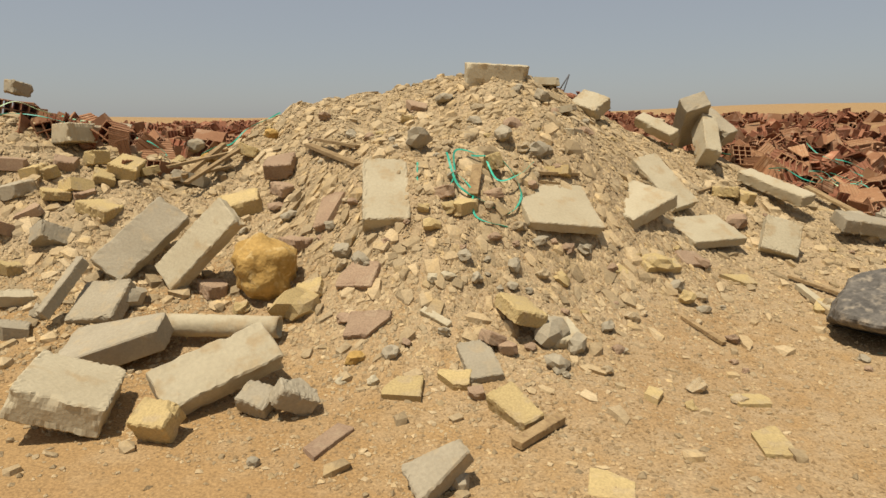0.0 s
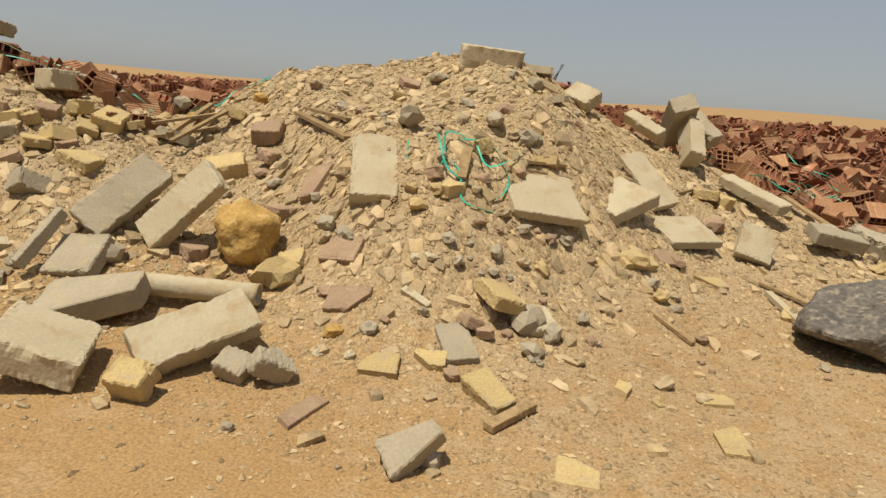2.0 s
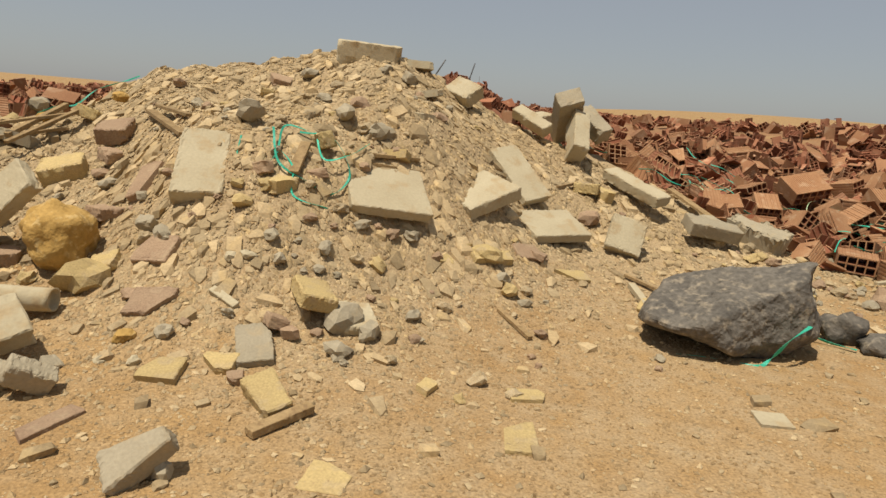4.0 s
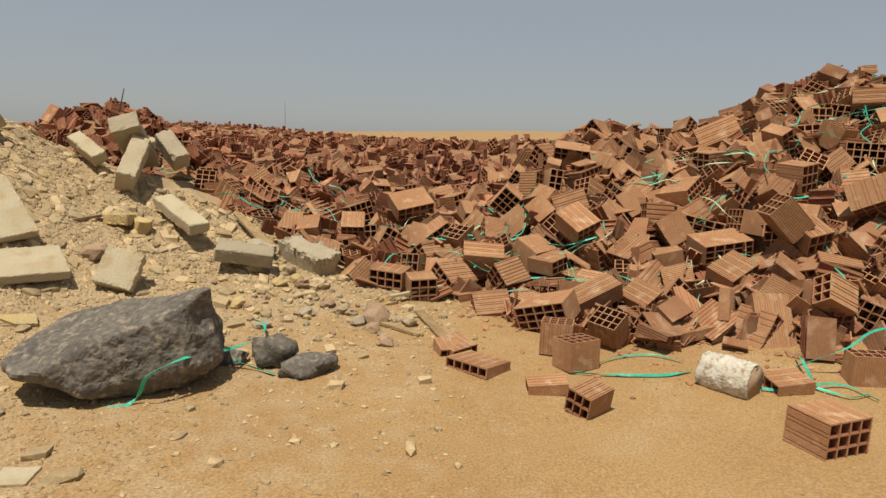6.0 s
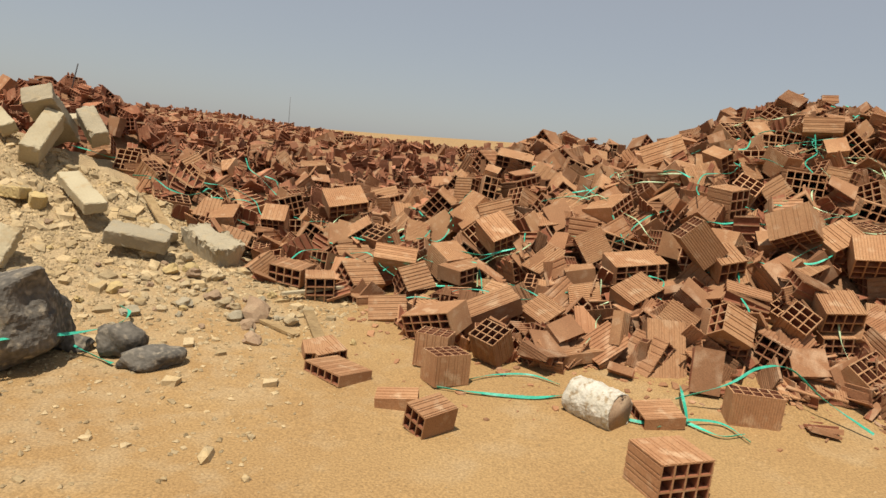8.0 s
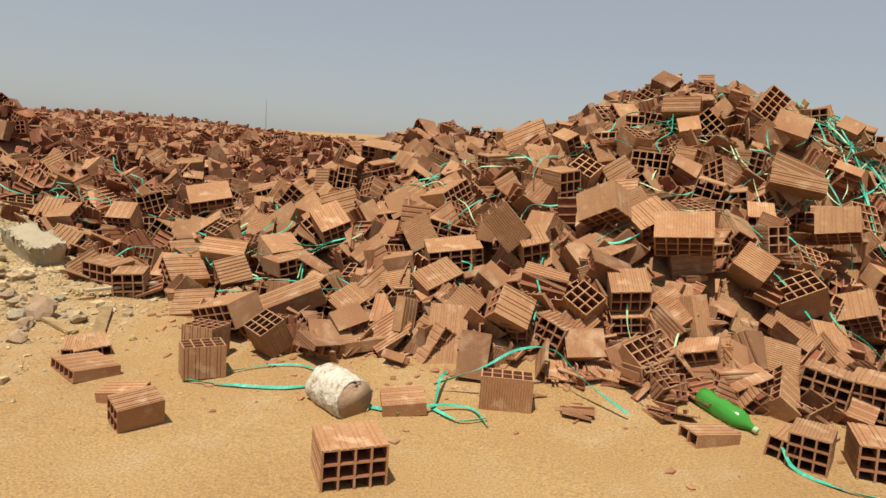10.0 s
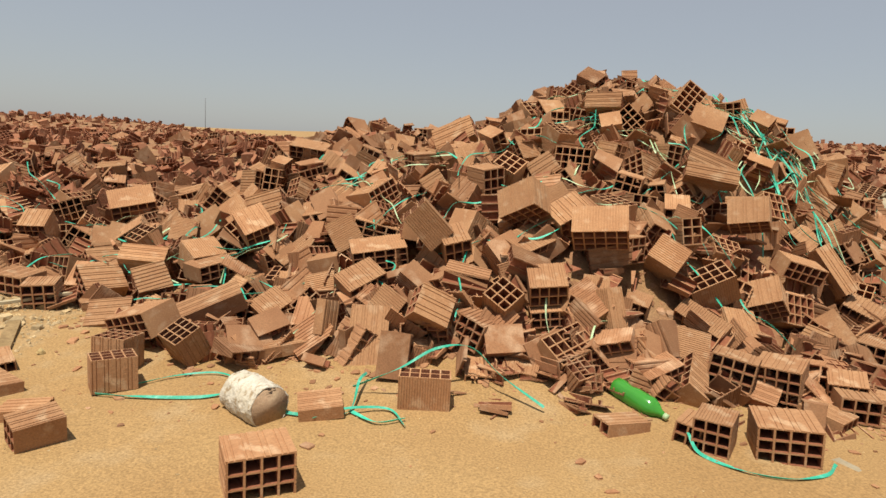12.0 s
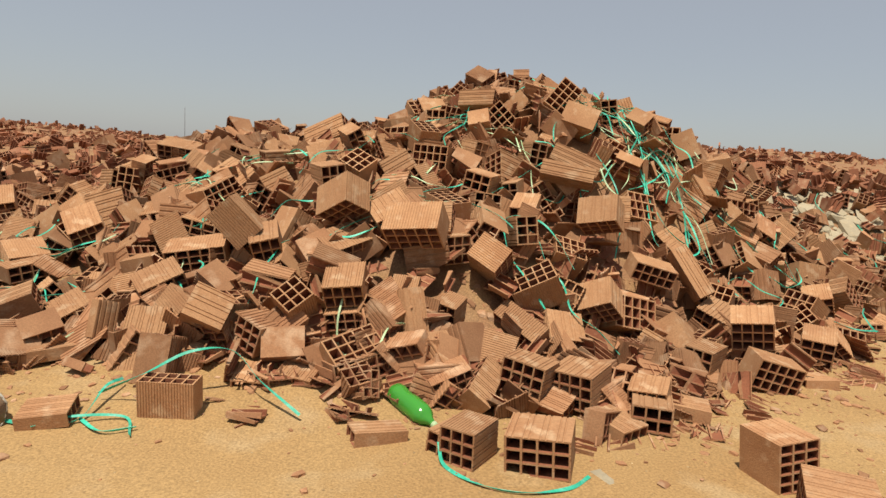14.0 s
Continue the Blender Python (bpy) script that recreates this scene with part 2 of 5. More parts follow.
def worn_box(dx, dy, dz, seed, wear=0.006, chips=3, taper=0.0):
    """A cast or cut block with rounded, chipped edges; centred."""
    r = random.Random(seed)
    bm = bmesh.new()
    bmesh.ops.create_cube(bm, size=1.0)
    bmesh.ops.scale(bm, vec=(dx, dy, dz), verts=bm.verts)
    small = min(dx, dy, dz)
    wear *= min(1.0, small / 0.09)
    if taper:
        for v in bm.verts:
            if v.co.x > 0:
                v.co.y *= 1 - taper
    bmesh.ops.bevel(bm, geom=list(bm.edges), offset=min(0.006, small * 0.07), segments=1, affect="EDGES", profile=0.6)
    longest = max(dx, dy, dz)
    step = max(longest / 16, 0.014)
    for _ in range(2):
        long_edges = [e for e in bm.edges if e.calc_length() > step * 1.6]
        if long_edges:
            bmesh.ops.subdivide_edges(bm, edges=long_edges, cuts=min(4, max(1, int(longest / step / 2))), use_grid_fill=True)
    marks = [Vector((r.choice((-1, 1)) * dx / 2, r.choice((-1, 1)) * dy / 2, r.uniform(-1, 1) * dz / 2)) for _ in range(chips)]
    marks += [Vector((r.uniform(-1, 1) * dx / 2, r.choice((-1, 1)) * dy / 2, r.choice((-1, 1)) * dz / 2)) for _ in range(chips)]
    marks = [(p, r.uniform(0.15, 0.42) * small) for p in marks]
    off = Vector((r.uniform(-50, 50), r.uniform(-50, 50), r.uniform(-50, 50)))
    for v in bm.verts:
        for p, s in marks:
            d = (v.co - p).length
            if d < s:
                v.co -= p.normalized() * (s - d) * 0.55
        near = sum(abs(abs(c) - h / 2) < 0.02 for c, h in zip(v.co, (dx, dy, dz)))
        k = wear * (2.2 if near >= 2 else 0.35)
        v.co += noise.noise_vector(v.co * 14 + off) * k * 0.7 + noise.noise_vector(v.co * 70 + off) * k * 0.8
    return bm


def rock(sx, sy, sz, seed, rough=0.25, level=3, flat=0.0):
    off = Vector((seed * 7.3, seed * 3.1, -seed * 5.7))
    bm = bmesh.new()
    bmesh.ops.create_icosphere(bm, subdivisions=level, radius=1.0)
    for v in bm.verts:
        n = v.co.normalized()
        q = rough * (1.0 * noise.noise(n * 1.3 + off) + 0.5 * noise.noise(n * 3.1 + off) + 0.22 * noise.noise(n * 7.5 + off) + 0.10 * noise.noise(n * 17 + off))
        c = n * (1 + q * 1.6)
        if flat:
            c.z = max(c.z, -1 + flat)
        v.co = Vector((c.x * sx / 2, c.y * sy / 2, c.z * sz / 2))
    return bm


def put(name, me, m, label, category, group="", kind=""):
    ob = new(name, me)
    ob.matrix_world = m
    return tagged(ob, label, category, group, kind)


_seed = [100]


def block(dims, m, mat, name, label, category="block", wear=0.006, chips=3, taper=0.0, group=""):
    _seed[0] += 1
    return put(name, finish(worn_box(*dims, _seed[0], wear, chips, taper), name, mat), m, label, category, group)


SLAB = ("stone_slab", "pale cream stone slab with chipped edges lying on rubble", "slab")


def slab(dims, m, wear=0.0035, chips=3, taper=0.0, mat=None):
    mat = mat or PALE
    word = "grey concrete" if mat == GREY else "yellow cement" if mat == YELLOW else "pale cream stone"
    return block(dims, m, mat, SLAB[0], "broken " + word + " slab with chipped edges lying on rubble", SLAB[2], wear, chips, taper, "stone slabs on the mound")


def snapped(bm, dims, seed):
    """Breaks one or two sides off a block along slanting planes."""
    r = random.Random(seed)
    for _ in range(r.choice((1, 1, 2))):
        a = r.uniform(0, 6.283)
        no = Vector((math.cos(a), math.sin(a), r.uniform(-0.25, 0.25)))
        reach = abs(no.x) * dims[0] / 2 + abs(no.y) * dims[1] / 2
        geom = list(bm.verts) + list(bm.edges) + list(bm.faces)
        res = bmesh.ops.bisect_plane(bm, geom=geom, plane_co=no * reach * r.uniform(0.30, 0.75), plane_no=no, clear_outer=True)
        rim = [g for g in res["geom_cut"] if isinstance(g, bmesh.types.BMEdge)]
        if rim:
            bmesh.ops.holes_fill(bm, edges=rim, sides=0)
    return bm


def paver(dims, m, mat):
    word = {"yellow_concrete": "yellow", "pink_concrete": "pinkish brown", "grey_concrete": "grey", "pale_stone": "pale"}[mat.name]
    _seed[0] += 1
    me = finish(snapped(worn_box(*dims, _seed[0], 0.004, 4, 0.0), dims, _seed[0]), "paving_block", mat)
    return put("paving_block", me, m, "broken " + word + " concrete paving block half buried in grit", "paving block", word + " paving blocks")


def stone(size, m, mat, label="rough stone lying on the rubble mound", rough=0.28, name="stone", level=2):
    _seed[0] += 1
    return put(name, finish(rock(*size, _seed[0] * 0.37, rough, level), name, mat, smooth=level > 2), m, label, "stone", "loose stones" if name == "stone" else "")


# ---- hollow bricks ----
def ribbed_side(p, q, out, pitch, depth, band):
    """Points from p to q (q left out), with grooves cut into the side."""
    length = (q - p).length
    d = (q - p) / length
    n = max(3, int(length / pitch))
    w = length / n
    pts = [p]
    for k in range(n):
        if band and k % band == band - 1:
            continue
        a, b = k * w + 0.30 * w, k * w + 0.70 * w
        pts += [p + d * a, p + d * (a + 0.08 * w) - out * depth, p + d * (b - 0.08 * w) - out * depth, p + d * b]
    return pts


def brick_mesh(cols, rows, length, seed, pitch=0.024, cuts=(), cell=(0.0600, 0.0640), openings=0):
    """A fired hollow brick: cols x rows cells along y, grooved sides, broken along the given planes."""
    r = random.Random(seed)
    W, H, wall = cols * cell[0], rows * cell[1], 0.0085
    c = [Vector((-W / 2, -H / 2)), Vector((W / 2, -H / 2)), Vector((W / 2, H / 2)), Vector((-W / 2, H / 2))]
    outs = [Vector((0, -1)), Vector((1, 0)), Vector((0, 1)), Vector((-1, 0))]
    kinds = [(0.015, 0.0035, r.choice((0, 4, 5))), (0.026, 0.0050, 0), (0.019, 0.0040, 3), (0, 0, 0)]
    pair = [r.choice(kinds[:3]), r.choice(kinds + kinds[3:] * 3)]
    coarse = pitch > 0.03
    outline = []
    for k in range(4):
        own, depth, band = pair[k % 2]
        if pitch and own:
            outline += ribbed_side(c[k], c[(k + 1) % 4], outs[k], pitch if coarse else own, depth, band)
        else:
            outline.append(c[k])
    loops = [outline]
    for i in range(cols):
        for j in range(rows):
            x0, x1 = -W / 2 + wall + i * (W - wall) / cols, -W / 2 + (i + 1) * (W - wall) / cols
            y0, y1 = -H / 2 + wall + j * (H - wall) / rows, -H / 2 + (j + 1) * (H - wall) / rows
            loops.append([Vector((x0, y0)), Vector((x1, y0)), Vector((x1, y1)), Vector((x0, y1))])
    bm = bmesh.new()
    rings = []
    for number, lp in enumerate(loops):
        a = [bm.verts.new((p.x, -length / 2, p.y)) for p in lp]
        b = [bm.verts.new((p.x, length / 2, p.y)) for p in lp]
        rings.append((a, b))
        for k in range(len(lp)):
            k2 = (k + 1) % len(lp)
            # cell walls take the clay with shade in its colour
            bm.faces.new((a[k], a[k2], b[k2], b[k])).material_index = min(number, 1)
    bm.edges.ensure_lookup_table()
    for side in (0, 1):
        edges = [bm.edges.get((ring[side][k], ring[side][(k + 1) % len(ring[side])])) for ring in rings for k in range(len(ring[side]))]
        bmesh.ops.triangle_fill(bm, use_beauty=False, edges=edges)
    for co, no in cuts:
        geom = list(bm.verts) + list(bm.edges) + list(bm.faces)
        res = bmesh.ops.bisect_plane(bm, geom=geom, plane_co=Vector((co[0] * W / 2, co[1] * length / 2, co[2] * H / 2)), plane_no=Vector(no).normalized(), clear_outer=True)
        cut = [g for g in res["geom_cut"] if isinstance(g, bmesh.types.BMEdge)]
        if cut:
            bmesh.ops.triangle_fill(bm, use_beauty=False, edges=cut)
    if cuts or openings:
        off = Vector((seed * 3.7, seed * 1.3, seed))
        for v in bm.verts:
            v.co += noise.noise_vector(v.co * 22 + off) * 0.0035
    me = finish(bm, "hollow_brick", CLAY)
    me.materials.append(CLAY_CELL_SHADED)
    return me


def random_cuts(r, n):
    cuts = []
    for _ in range(n):
        ax = r.choice((0, 0, 1, 2, 2))
        no = [r.uniform(-0.5, 0.5) for _ in range(3)]
        no[ax] = r.choice((-1, 1)) * 1.0
        co = [r.uniform(-0.3, 0.3) for _ in range(3)]
        co[ax] = (0.05 + r.random() * 0.5) * (1 if no[ax] > 0 else -1)
        cuts.append((tuple(co), tuple(no)))
    return cuts


WHOLE, BROKEN, COARSE, PLATES = [], [], [], []
_r = random.Random(7)
for k, (cols, rows, length) in enumerate(((5, 3, 0.20), (5, 3, 0.26), (4, 3, 0.22), (4, 3, 0.28), (5, 3, 0.23), (3, 3, 0.22), (5, 2, 0.22))):
    WHOLE.append(brick_mesh(cols, rows, length, k))
for k in range(16):
    cols, rows, length = _r.choice(((5, 3, 0.24), (4, 3, 0.26), (5, 3, 0.22)))
    BROKEN.append(brick_mesh(cols, rows, length, 40 + k, cuts=random_cuts(_r, 1 if k < 10 else 2)))
for k in range(10):
    cols, rows, length = _r.choice(((5, 3, 0.24), (4, 3, 0.26), (5, 3, 0.22)))
    COARSE.append(brick_mesh(cols, rows, length, 80 + k, pitch=0.035, cuts=random_cuts(_r, 1) if k > 3 else ()))
for k in range(8):
    cols = _r.choice((2, 3, 4, 5))
    PLATES.append(brick_mesh(cols, 1, _r.uniform(0.10, 0.24), 120 + k, cuts=random_cuts(_r, 1) + [((0, 0, _r.choice((-0.6, -0.1, 0.3))), (_r.uniform(-0.1, 0.1), _r.uniform(-0.1, 0.1), 1))]))

FAR_PLATES = [brick_mesh(_r.choice((2, 3, 4)), 1, _r.uniform(0.10, 0.24), 160 + k, pitch=0, cuts=[((0, 0, _r.choice((-0.1, 0.3))), (0.1, -0.1, 1))]) for k in range(6)]
FAR_BRICKS = [brick_mesh(_r.choice((4, 5)), 3, 0.24, 170 + k, pitch=0, cuts=random_cuts(_r, 1)) for k in range(6)]

BRICK = "red fired-clay hollow brick with open square cells"
HALF = "broken piece of red hollow clay brick"
PLATE = "flat broken shell of a red hollow brick"


def brick(me, m, label=BRICK, group="hollow bricks of the heap"):
    return put("hollow_brick", me, m, label, "brick", group)


_bank = {}
PLACED = []        # plan places that are taken

# ---- single things ----
def boulder(m):
    """Dark angular boulder: low nose, flat sloping top, high broken end with a hollow."""
    faces = [((-0.30, -0.16, 1.0), 0.185), ((-0.05, -1.0, 0.22), 0.25), ((0.05, -0.75, -0.62), 0.25), ((0, 0, -1), 0.17),
             ((1.0, -0.15, 0.10), 0.46), ((-0.75, -0.25, 0.65), 0.40), ((-1.0, -0.15, -0.20), 0.455), ((-0.42, -0.1, -1.0), 0.185), ((0, 1, 0.25), 0.28),
             ((0.72, -0.70, 0.05), 0.42), ((-0.5, -0.8, -0.45), 0.33), ((0.2, 0.6, 0.8), 0.27), ((-0.6, 0.7, 0.3), 0.38), ((0.5, -0.3, -0.8), 0.33)]
    faces = [(Vector(n).normalized(), d) for n, d in faces]
    bm = bmesh.new()
    bmesh.ops.create_icosphere(bm, subdivisions=6, radius=1.0)
    off = Vector((3.1, 7.7, 1.9))
    for v in bm.verts:
        n = v.co.normalized()
        c = n * sum((max(n.dot(p), 0) / d) ** 26 for p, d in faces) ** (-1 / 26)
        q = 0.030 * noise.noise(c * 4.2 + off) + 0.018 * noise.noise(c * 10 + off) - 0.016 * abs(noise.noise(c * 7 + off))
        q += 0.007 * noise.noise(c * 26 + off) - 0.007 * max(0.0, noise.noise(c * 55 + off)) + 0.003 * noise.noise(c * 110 + off)
        c += n * q
        d = (c - Vector((0.40, -0.20, 0.20))).length
        if d < 0.13:
            c += Vector((-0.35, 0.85, -0.15)) * (0.13 - d) * 0.8
        v.co = c
    return put("boulder", finish(bm, "boulder", BASALT), m, "large dark grey basalt boulder lying on sand", "boulder")


boulder(pose(2.53, 3.44, 0.175, 0, -3, 30))
stone((0.22, 0.17, 0.20), pose(3.19, 3.79, 0.085, 8, 10, 20), BASALT, "dark grey stone beside the boulder", 0.3, level=3)
stone((0.30, 0.20, 0.13), pose(3.38, 3.71, 0.05, 0, -5, 30), BASALT, "dark grey flat stone beside the boulder", 0.25, level=3)
stone((0.20, 0.12, 0.11), pose(2.93, 3.80, 0.045, 0, 5, 10), BASALT, "small dark grey stone beside the boulder", 0.25, level=3)
stone((0.36, 0.34, 0.36), pose(-0.80, 2.52, 0.39, 10, 0, 0), OCHRE, "round porous ochre rock resting on rubble", 0.16, "round_rock", level=4)
stone((0.24, 0.20, 0.18), pose(-0.52, 2.36, 0.25, 10, 0, 40), YELLOW, "rough yellow stone beside the round rock", 0.3)
block((0.44, 0.24, 0.22), pose(3.02, 5.42, 0.30, 10, 14, -28), GREY, "stone_lump", "rounded grey concrete lump at the brick heap", "concrete lump", 0.016, 5)


def lathe(profile, mat, name, sides=28, wobble_by=0.0, seed=1):
    """Turned body along x: profile of (x, radius)."""
    bm = bmesh.new()
    rings = []
    off = Vector((seed, seed * 2.3, 0))
    for x, r in profile:
        ring = []
        for k in range(sides):
            a = 2 * math.pi * k / sides
            p = Vector((x, r * math.cos(a), r * math.sin(a)))
            if wobble_by and r > 0.001:
                p += noise.noise_vector(p * 22 + off) * wobble_by + noise.noise_vector(p * 60 + off) * wobble_by * 0.6
            ring.append(bm.verts.new(p))
        rings.append(ring)
    for a, b in zip(rings, rings[1:]):
        for k in range(sides):
            bm.faces.new((a[k], a[(k + 1) % sides], b[(k + 1) % sides], b[k]))
    bm.faces.new(rings[0]), bm.faces.new(rings[-1])
    return finish(bm, name, mat, smooth=True)


def tube_profile(length, r, wall=0.010, n=22):
    xs = [length * (k / n - 0.5) for k in range(n + 1)]
    return [(-length / 2 + 0.03, 0.001), (-length / 2 + 0.03, r - wall), (-length / 2, r - wall)] + [(x, r) for x in xs] + [(length / 2, r - wall), (length / 2 - 0.03, r - wall), (length / 2 - 0.03, 0.001)]


pipe = put("stone_pipe", lathe(tube_profile(0.60, 0.054, n=30), PALE, "stone_pipe", 32, 0.004), pose(-0.77, 2.07, 0.205, 0, 1, 16), "broken pale cement pipe lying among slabs", "pipe")
roll = new("fibre_roll")
roll.matrix_world = pose(5.58, 3.68, 0.082, 0, 0, -47)
tagged(roll, "frayed roll of white plaster fibre lying on sand", "roll")


def roll_part(name, me, label=""):
    ob = new(name, me)
    ob.parent = roll
    if label:
        tagged(ob, label)


roll_part("fibre_wrap", lathe([(-0.128, 0.090), (-0.134, 0.094)] + [(-0.13 + 0.26 * k / 40, 0.103 - 0.004 * abs(k / 20 - 1) ** 4) for k in range(41)] + [(0.134, 0.094), (0.128, 0.090)], FIBRE, "fibre_wrap", 72, 0.007), "frayed white fibre wrapping")
for end in (-1, 1):
    turns = [(end * (0.128 + (0.006 if k % 2 else -0.004)), 0.012 + 0.082 * k / 13) for k in range(14)]
    roll_part("roll_end", lathe([(end * 0.112, 0.002)] + turns, PINK, "roll_end", 40, 0.001), "brown layered end of the roll")

bottle = new("plastic_bottle")
bottle.matrix_world = pose(7.46, 3.84, 0.075, 0, 12, -52)
tagged(bottle, "crumpled green plastic bottle wedged under a brick", "bottle")
body = new("bottle_body", lathe([(-0.15, 0.001), (-0.15, 0.030), (-0.142, 0.050), (-0.11, 0.053), (-0.06, 0.049), (-0.02, 0.053), (0.03, 0.051), (0.07, 0.053), (0.10, 0.040), (0.125, 0.020), (0.150, 0.014), (0.152, 0.001)], PLASTIC, "bottle_body", 24, 0.006))
body.parent = bottle
cap = new("bottle_cap", lathe([(0.150, 0.001), (0.150, 0.0165), (0.170, 0.0165), (0.172, 0.001)], STRAP_PALE, "bottle_cap", 16))
cap.parent = bottle


def stick(a, b, w, t, lift=0.01, mat=WOOD, name="wood_strip", label="weathered wooden strip lying on the rubble"):
    """A split board from a to b on the ground."""
    za, zb = surface(*a) + lift, surface(*b) + lift
    p, q = Vector((*a, za)), Vector((*b, zb))
    d = q - p
    _seed[0] += 1
    bm = worn_box(d.length, w, t, _seed[0], 0.002, 2)
    m = Matrix.Translation((p + q) / 2) @ d.to_track_quat("X", "Z").to_matrix().to_4x4()
    return put(name, finish(bm, name, mat), m, label, "wood strip", "wooden strips")


stick((-1.22, 3.75), (-0.54, 3.17), 0.06, 0.025, 0.03)
stick((-1.15, 3.74), (-0.62, 3.33), 0.04, 0.02, 0.06)
stick((1.35, 3.21), (1.55, 3.01), 0.03, 0.02)
stick((2.01, 4.19), (2.30, 4.03), 0.03, 0.02, 0.02)
stick((2.05, 4.07), (2.19, 3.62), 0.045, 0.035, 0.02, PALE, "bone_like_strip", "pale weathered stick beside the boulder")
stick((0.78, 1.66), (0.90, 1.88), 0.05, 0.03, 0.02)
stick((-2.11, 3.33), (-1.90, 3.75), 0.05, 0.02, 0.07)
stick((-2.02, 3.25), (-1.78, 3.62), 0.05, 0.02, 0.04)
stick((-1.94, 3.29), (-2.05, 3.90), 0.04, 0.03, 0.08)
stick((-1.85, 3.20), (-1.78, 3.80), 0.04, 0.02, 0.10)
stick((0.47, 3.50), (0.70, 3.73), 0.05, 0.02, 0.03)
stick((0.49, 3.48), (0.74, 3.70), 0.03, 0.02, 0.01)
stick((0.19, 3.24), (0.22, 3.03), 0.06, 0.02, 0.07)
stick((3.70, 4.86), (4.07, 5.11), 0.035, 0.02, 0.05, PALE, "pale_strip", "pale wooden strip at the edge of the heap")
stick((3.92, 4.72), (4.10, 4.28), 0.07, 0.015, 0.015)
stick((3.55, 4.55), (3.95, 4.30), 0.05, 0.02, 0.02)
stick((1.45, 4.95), (1.62, 5.25), 0.03, 0.02, 0.02)
stick((2.35, 5.75), (2.75, 5.30), 0.07, 0.02, 0.08)
stick((8.20, 3.32), (8.48, 3.44), 0.12, 0.010, 0.002, GREY, "pale_board", "pale broken board lying on sand by the bricks")


def rod(a, b, r, label, name="steel_rod", mat=METAL):
    a, b = Vector(a), Vector(b)
    d = b - a
    me = lathe([(-d.length / 2, r), (0, r * 1.05), (d.length / 2, r)], mat, name, 8)
    return put(name, me, Matrix.Translation((a + b) / 2) @ d.to_track_quat("X", "Z").to_matrix().to_4x4(), label, name.replace("_", " "))


rod((0.29, 5.41, 1.40), (0.39, 5.41, 1.56), 0.006, "dark steel rod sticking out of the mound")
rod((-0.25, 8.98, 1.40), (-0.11, 8.90, 1.80), 0.008, "dark steel rod sticking out of the bricks")
rod((-9.1, 52.4, 0.9), (-9.1, 52.4, 4.05), 0.018, "thin distant mast on the plain", "mast")


# ---- straps ----
def strap(points, width=0.014, mat=STRAP, seed=0, label="bright green plastic packing strap lying loose"):
    """A flat band along smoothed points, twisting a little."""
    r = random.Random(seed)
    P = [Vector(p) for p in points]
    P = [P[0] * 2 - P[1]] + P + [P[-1] * 2 - P[-2]]
    line = []
    for k in range(1, len(P) - 2):
        for s in range(8):
            t = s / 8
            a, b, c, d = P[k - 1], P[k], P[k + 1], P[k + 2]
            line.append(0.5 * (2 * b + (c - a) * t + (2 * a - 5 * b + 4 * c - d) * t * t + (3 * b - a - 3 * c + d) * t ** 3))
    line.append(P[-2])
    bm = bmesh.new()
    rows, tw = [], r.uniform(0, 6.28)
    for k, p in enumerate(line):
        d = (line[min(k + 1, len(line) - 1)] - line[max(k - 1, 0)]).normalized()
        side = d.cross(Vector((0, 0, 1)))
        side = side.normalized() if side.length > 0.05 else Vector((1, 0, 0))
        up = side.cross(d)
        a = 0.9 * math.sin(k * 0.23 + tw)
        w = (side * math.cos(a) + up * math.sin(a)) * width / 2
        n = (up * math.cos(a) - side * math.sin(a)) * 0.0008
        rows.append([bm.verts.new(p + w + n), bm.verts.new(p - w + n), bm.verts.new(p - w - n), bm.verts.new(p + w - n)])
    for a, b in zip(rows, rows[1:]):
        for k in range(4):
            bm.faces.new((a[k], a[(k + 1) % 4], b[(k + 1) % 4], b[k]))
    bm.faces.new(rows[0]), bm.faces.new(rows[-1])
    return put("plastic_strap", finish(bm, "plastic_strap", mat), Matrix(), label, "strap", "packing straps")


def laid(pts, lift=0.012):
    return [(x, y, surface(x, y) + lift + (p[0] if p else 0)) for x, y, *p in pts]


strap([(2.265, 3.193, 0.012), (2.456, 3.21, 0.012), (2.633, 3.183, 0.012), (2.704, 3.228, 0.04), (2.777, 3.21, 0.16), (2.903, 3.372, 0.2), (2.991, 3.688, 0.14), (3.036, 4.039, 0.1), (3.007, 4.214, 0.12), (2.935, 4.244, 0.14)], 0.018, seed=1, label="green plastic strap looped round the boulder")
strap(laid([(2.98, 3.72, 0.03), (3.10, 3.70), (3.22, 3.64)]), 0.018, seed=2)
strap(laid([(4.80, 3.82), (5.00, 3.80), (5.28, 3.80), (5.45, 3.86)]), 0.016, seed=3)
strap(laid([(4.95, 3.95), (5.10, 4.05), (5.30, 4.08), (5.45, 3.98)]), 0.010, seed=4)
strap(laid([(5.70, 3.66), (5.90, 3.62), (6.02, 3.68), (6.05, 3.86, 0.05), (6.08, 3.98, 0.02)]), 0.015, seed=5)
strap(laid([(6.02, 3.68), (6.15, 3.58), (6.28, 3.62)]), 0.015, seed=6)
strap(laid([(5.86, 3.60), (6.00, 3.66, 0.02), (6.20, 3.70), (6.28, 3.55)]), 0.012, seed=7)
strap(laid([(6.02, 3.86, 0.02), (6.25, 3.82, 0.14), (6.42, 3.88, 0.205), (6.60, 3.92, 0.19), (6.75, 3.84, 0.10), (6.95, 3.72, 0.02)]), 0.014, seed=8)
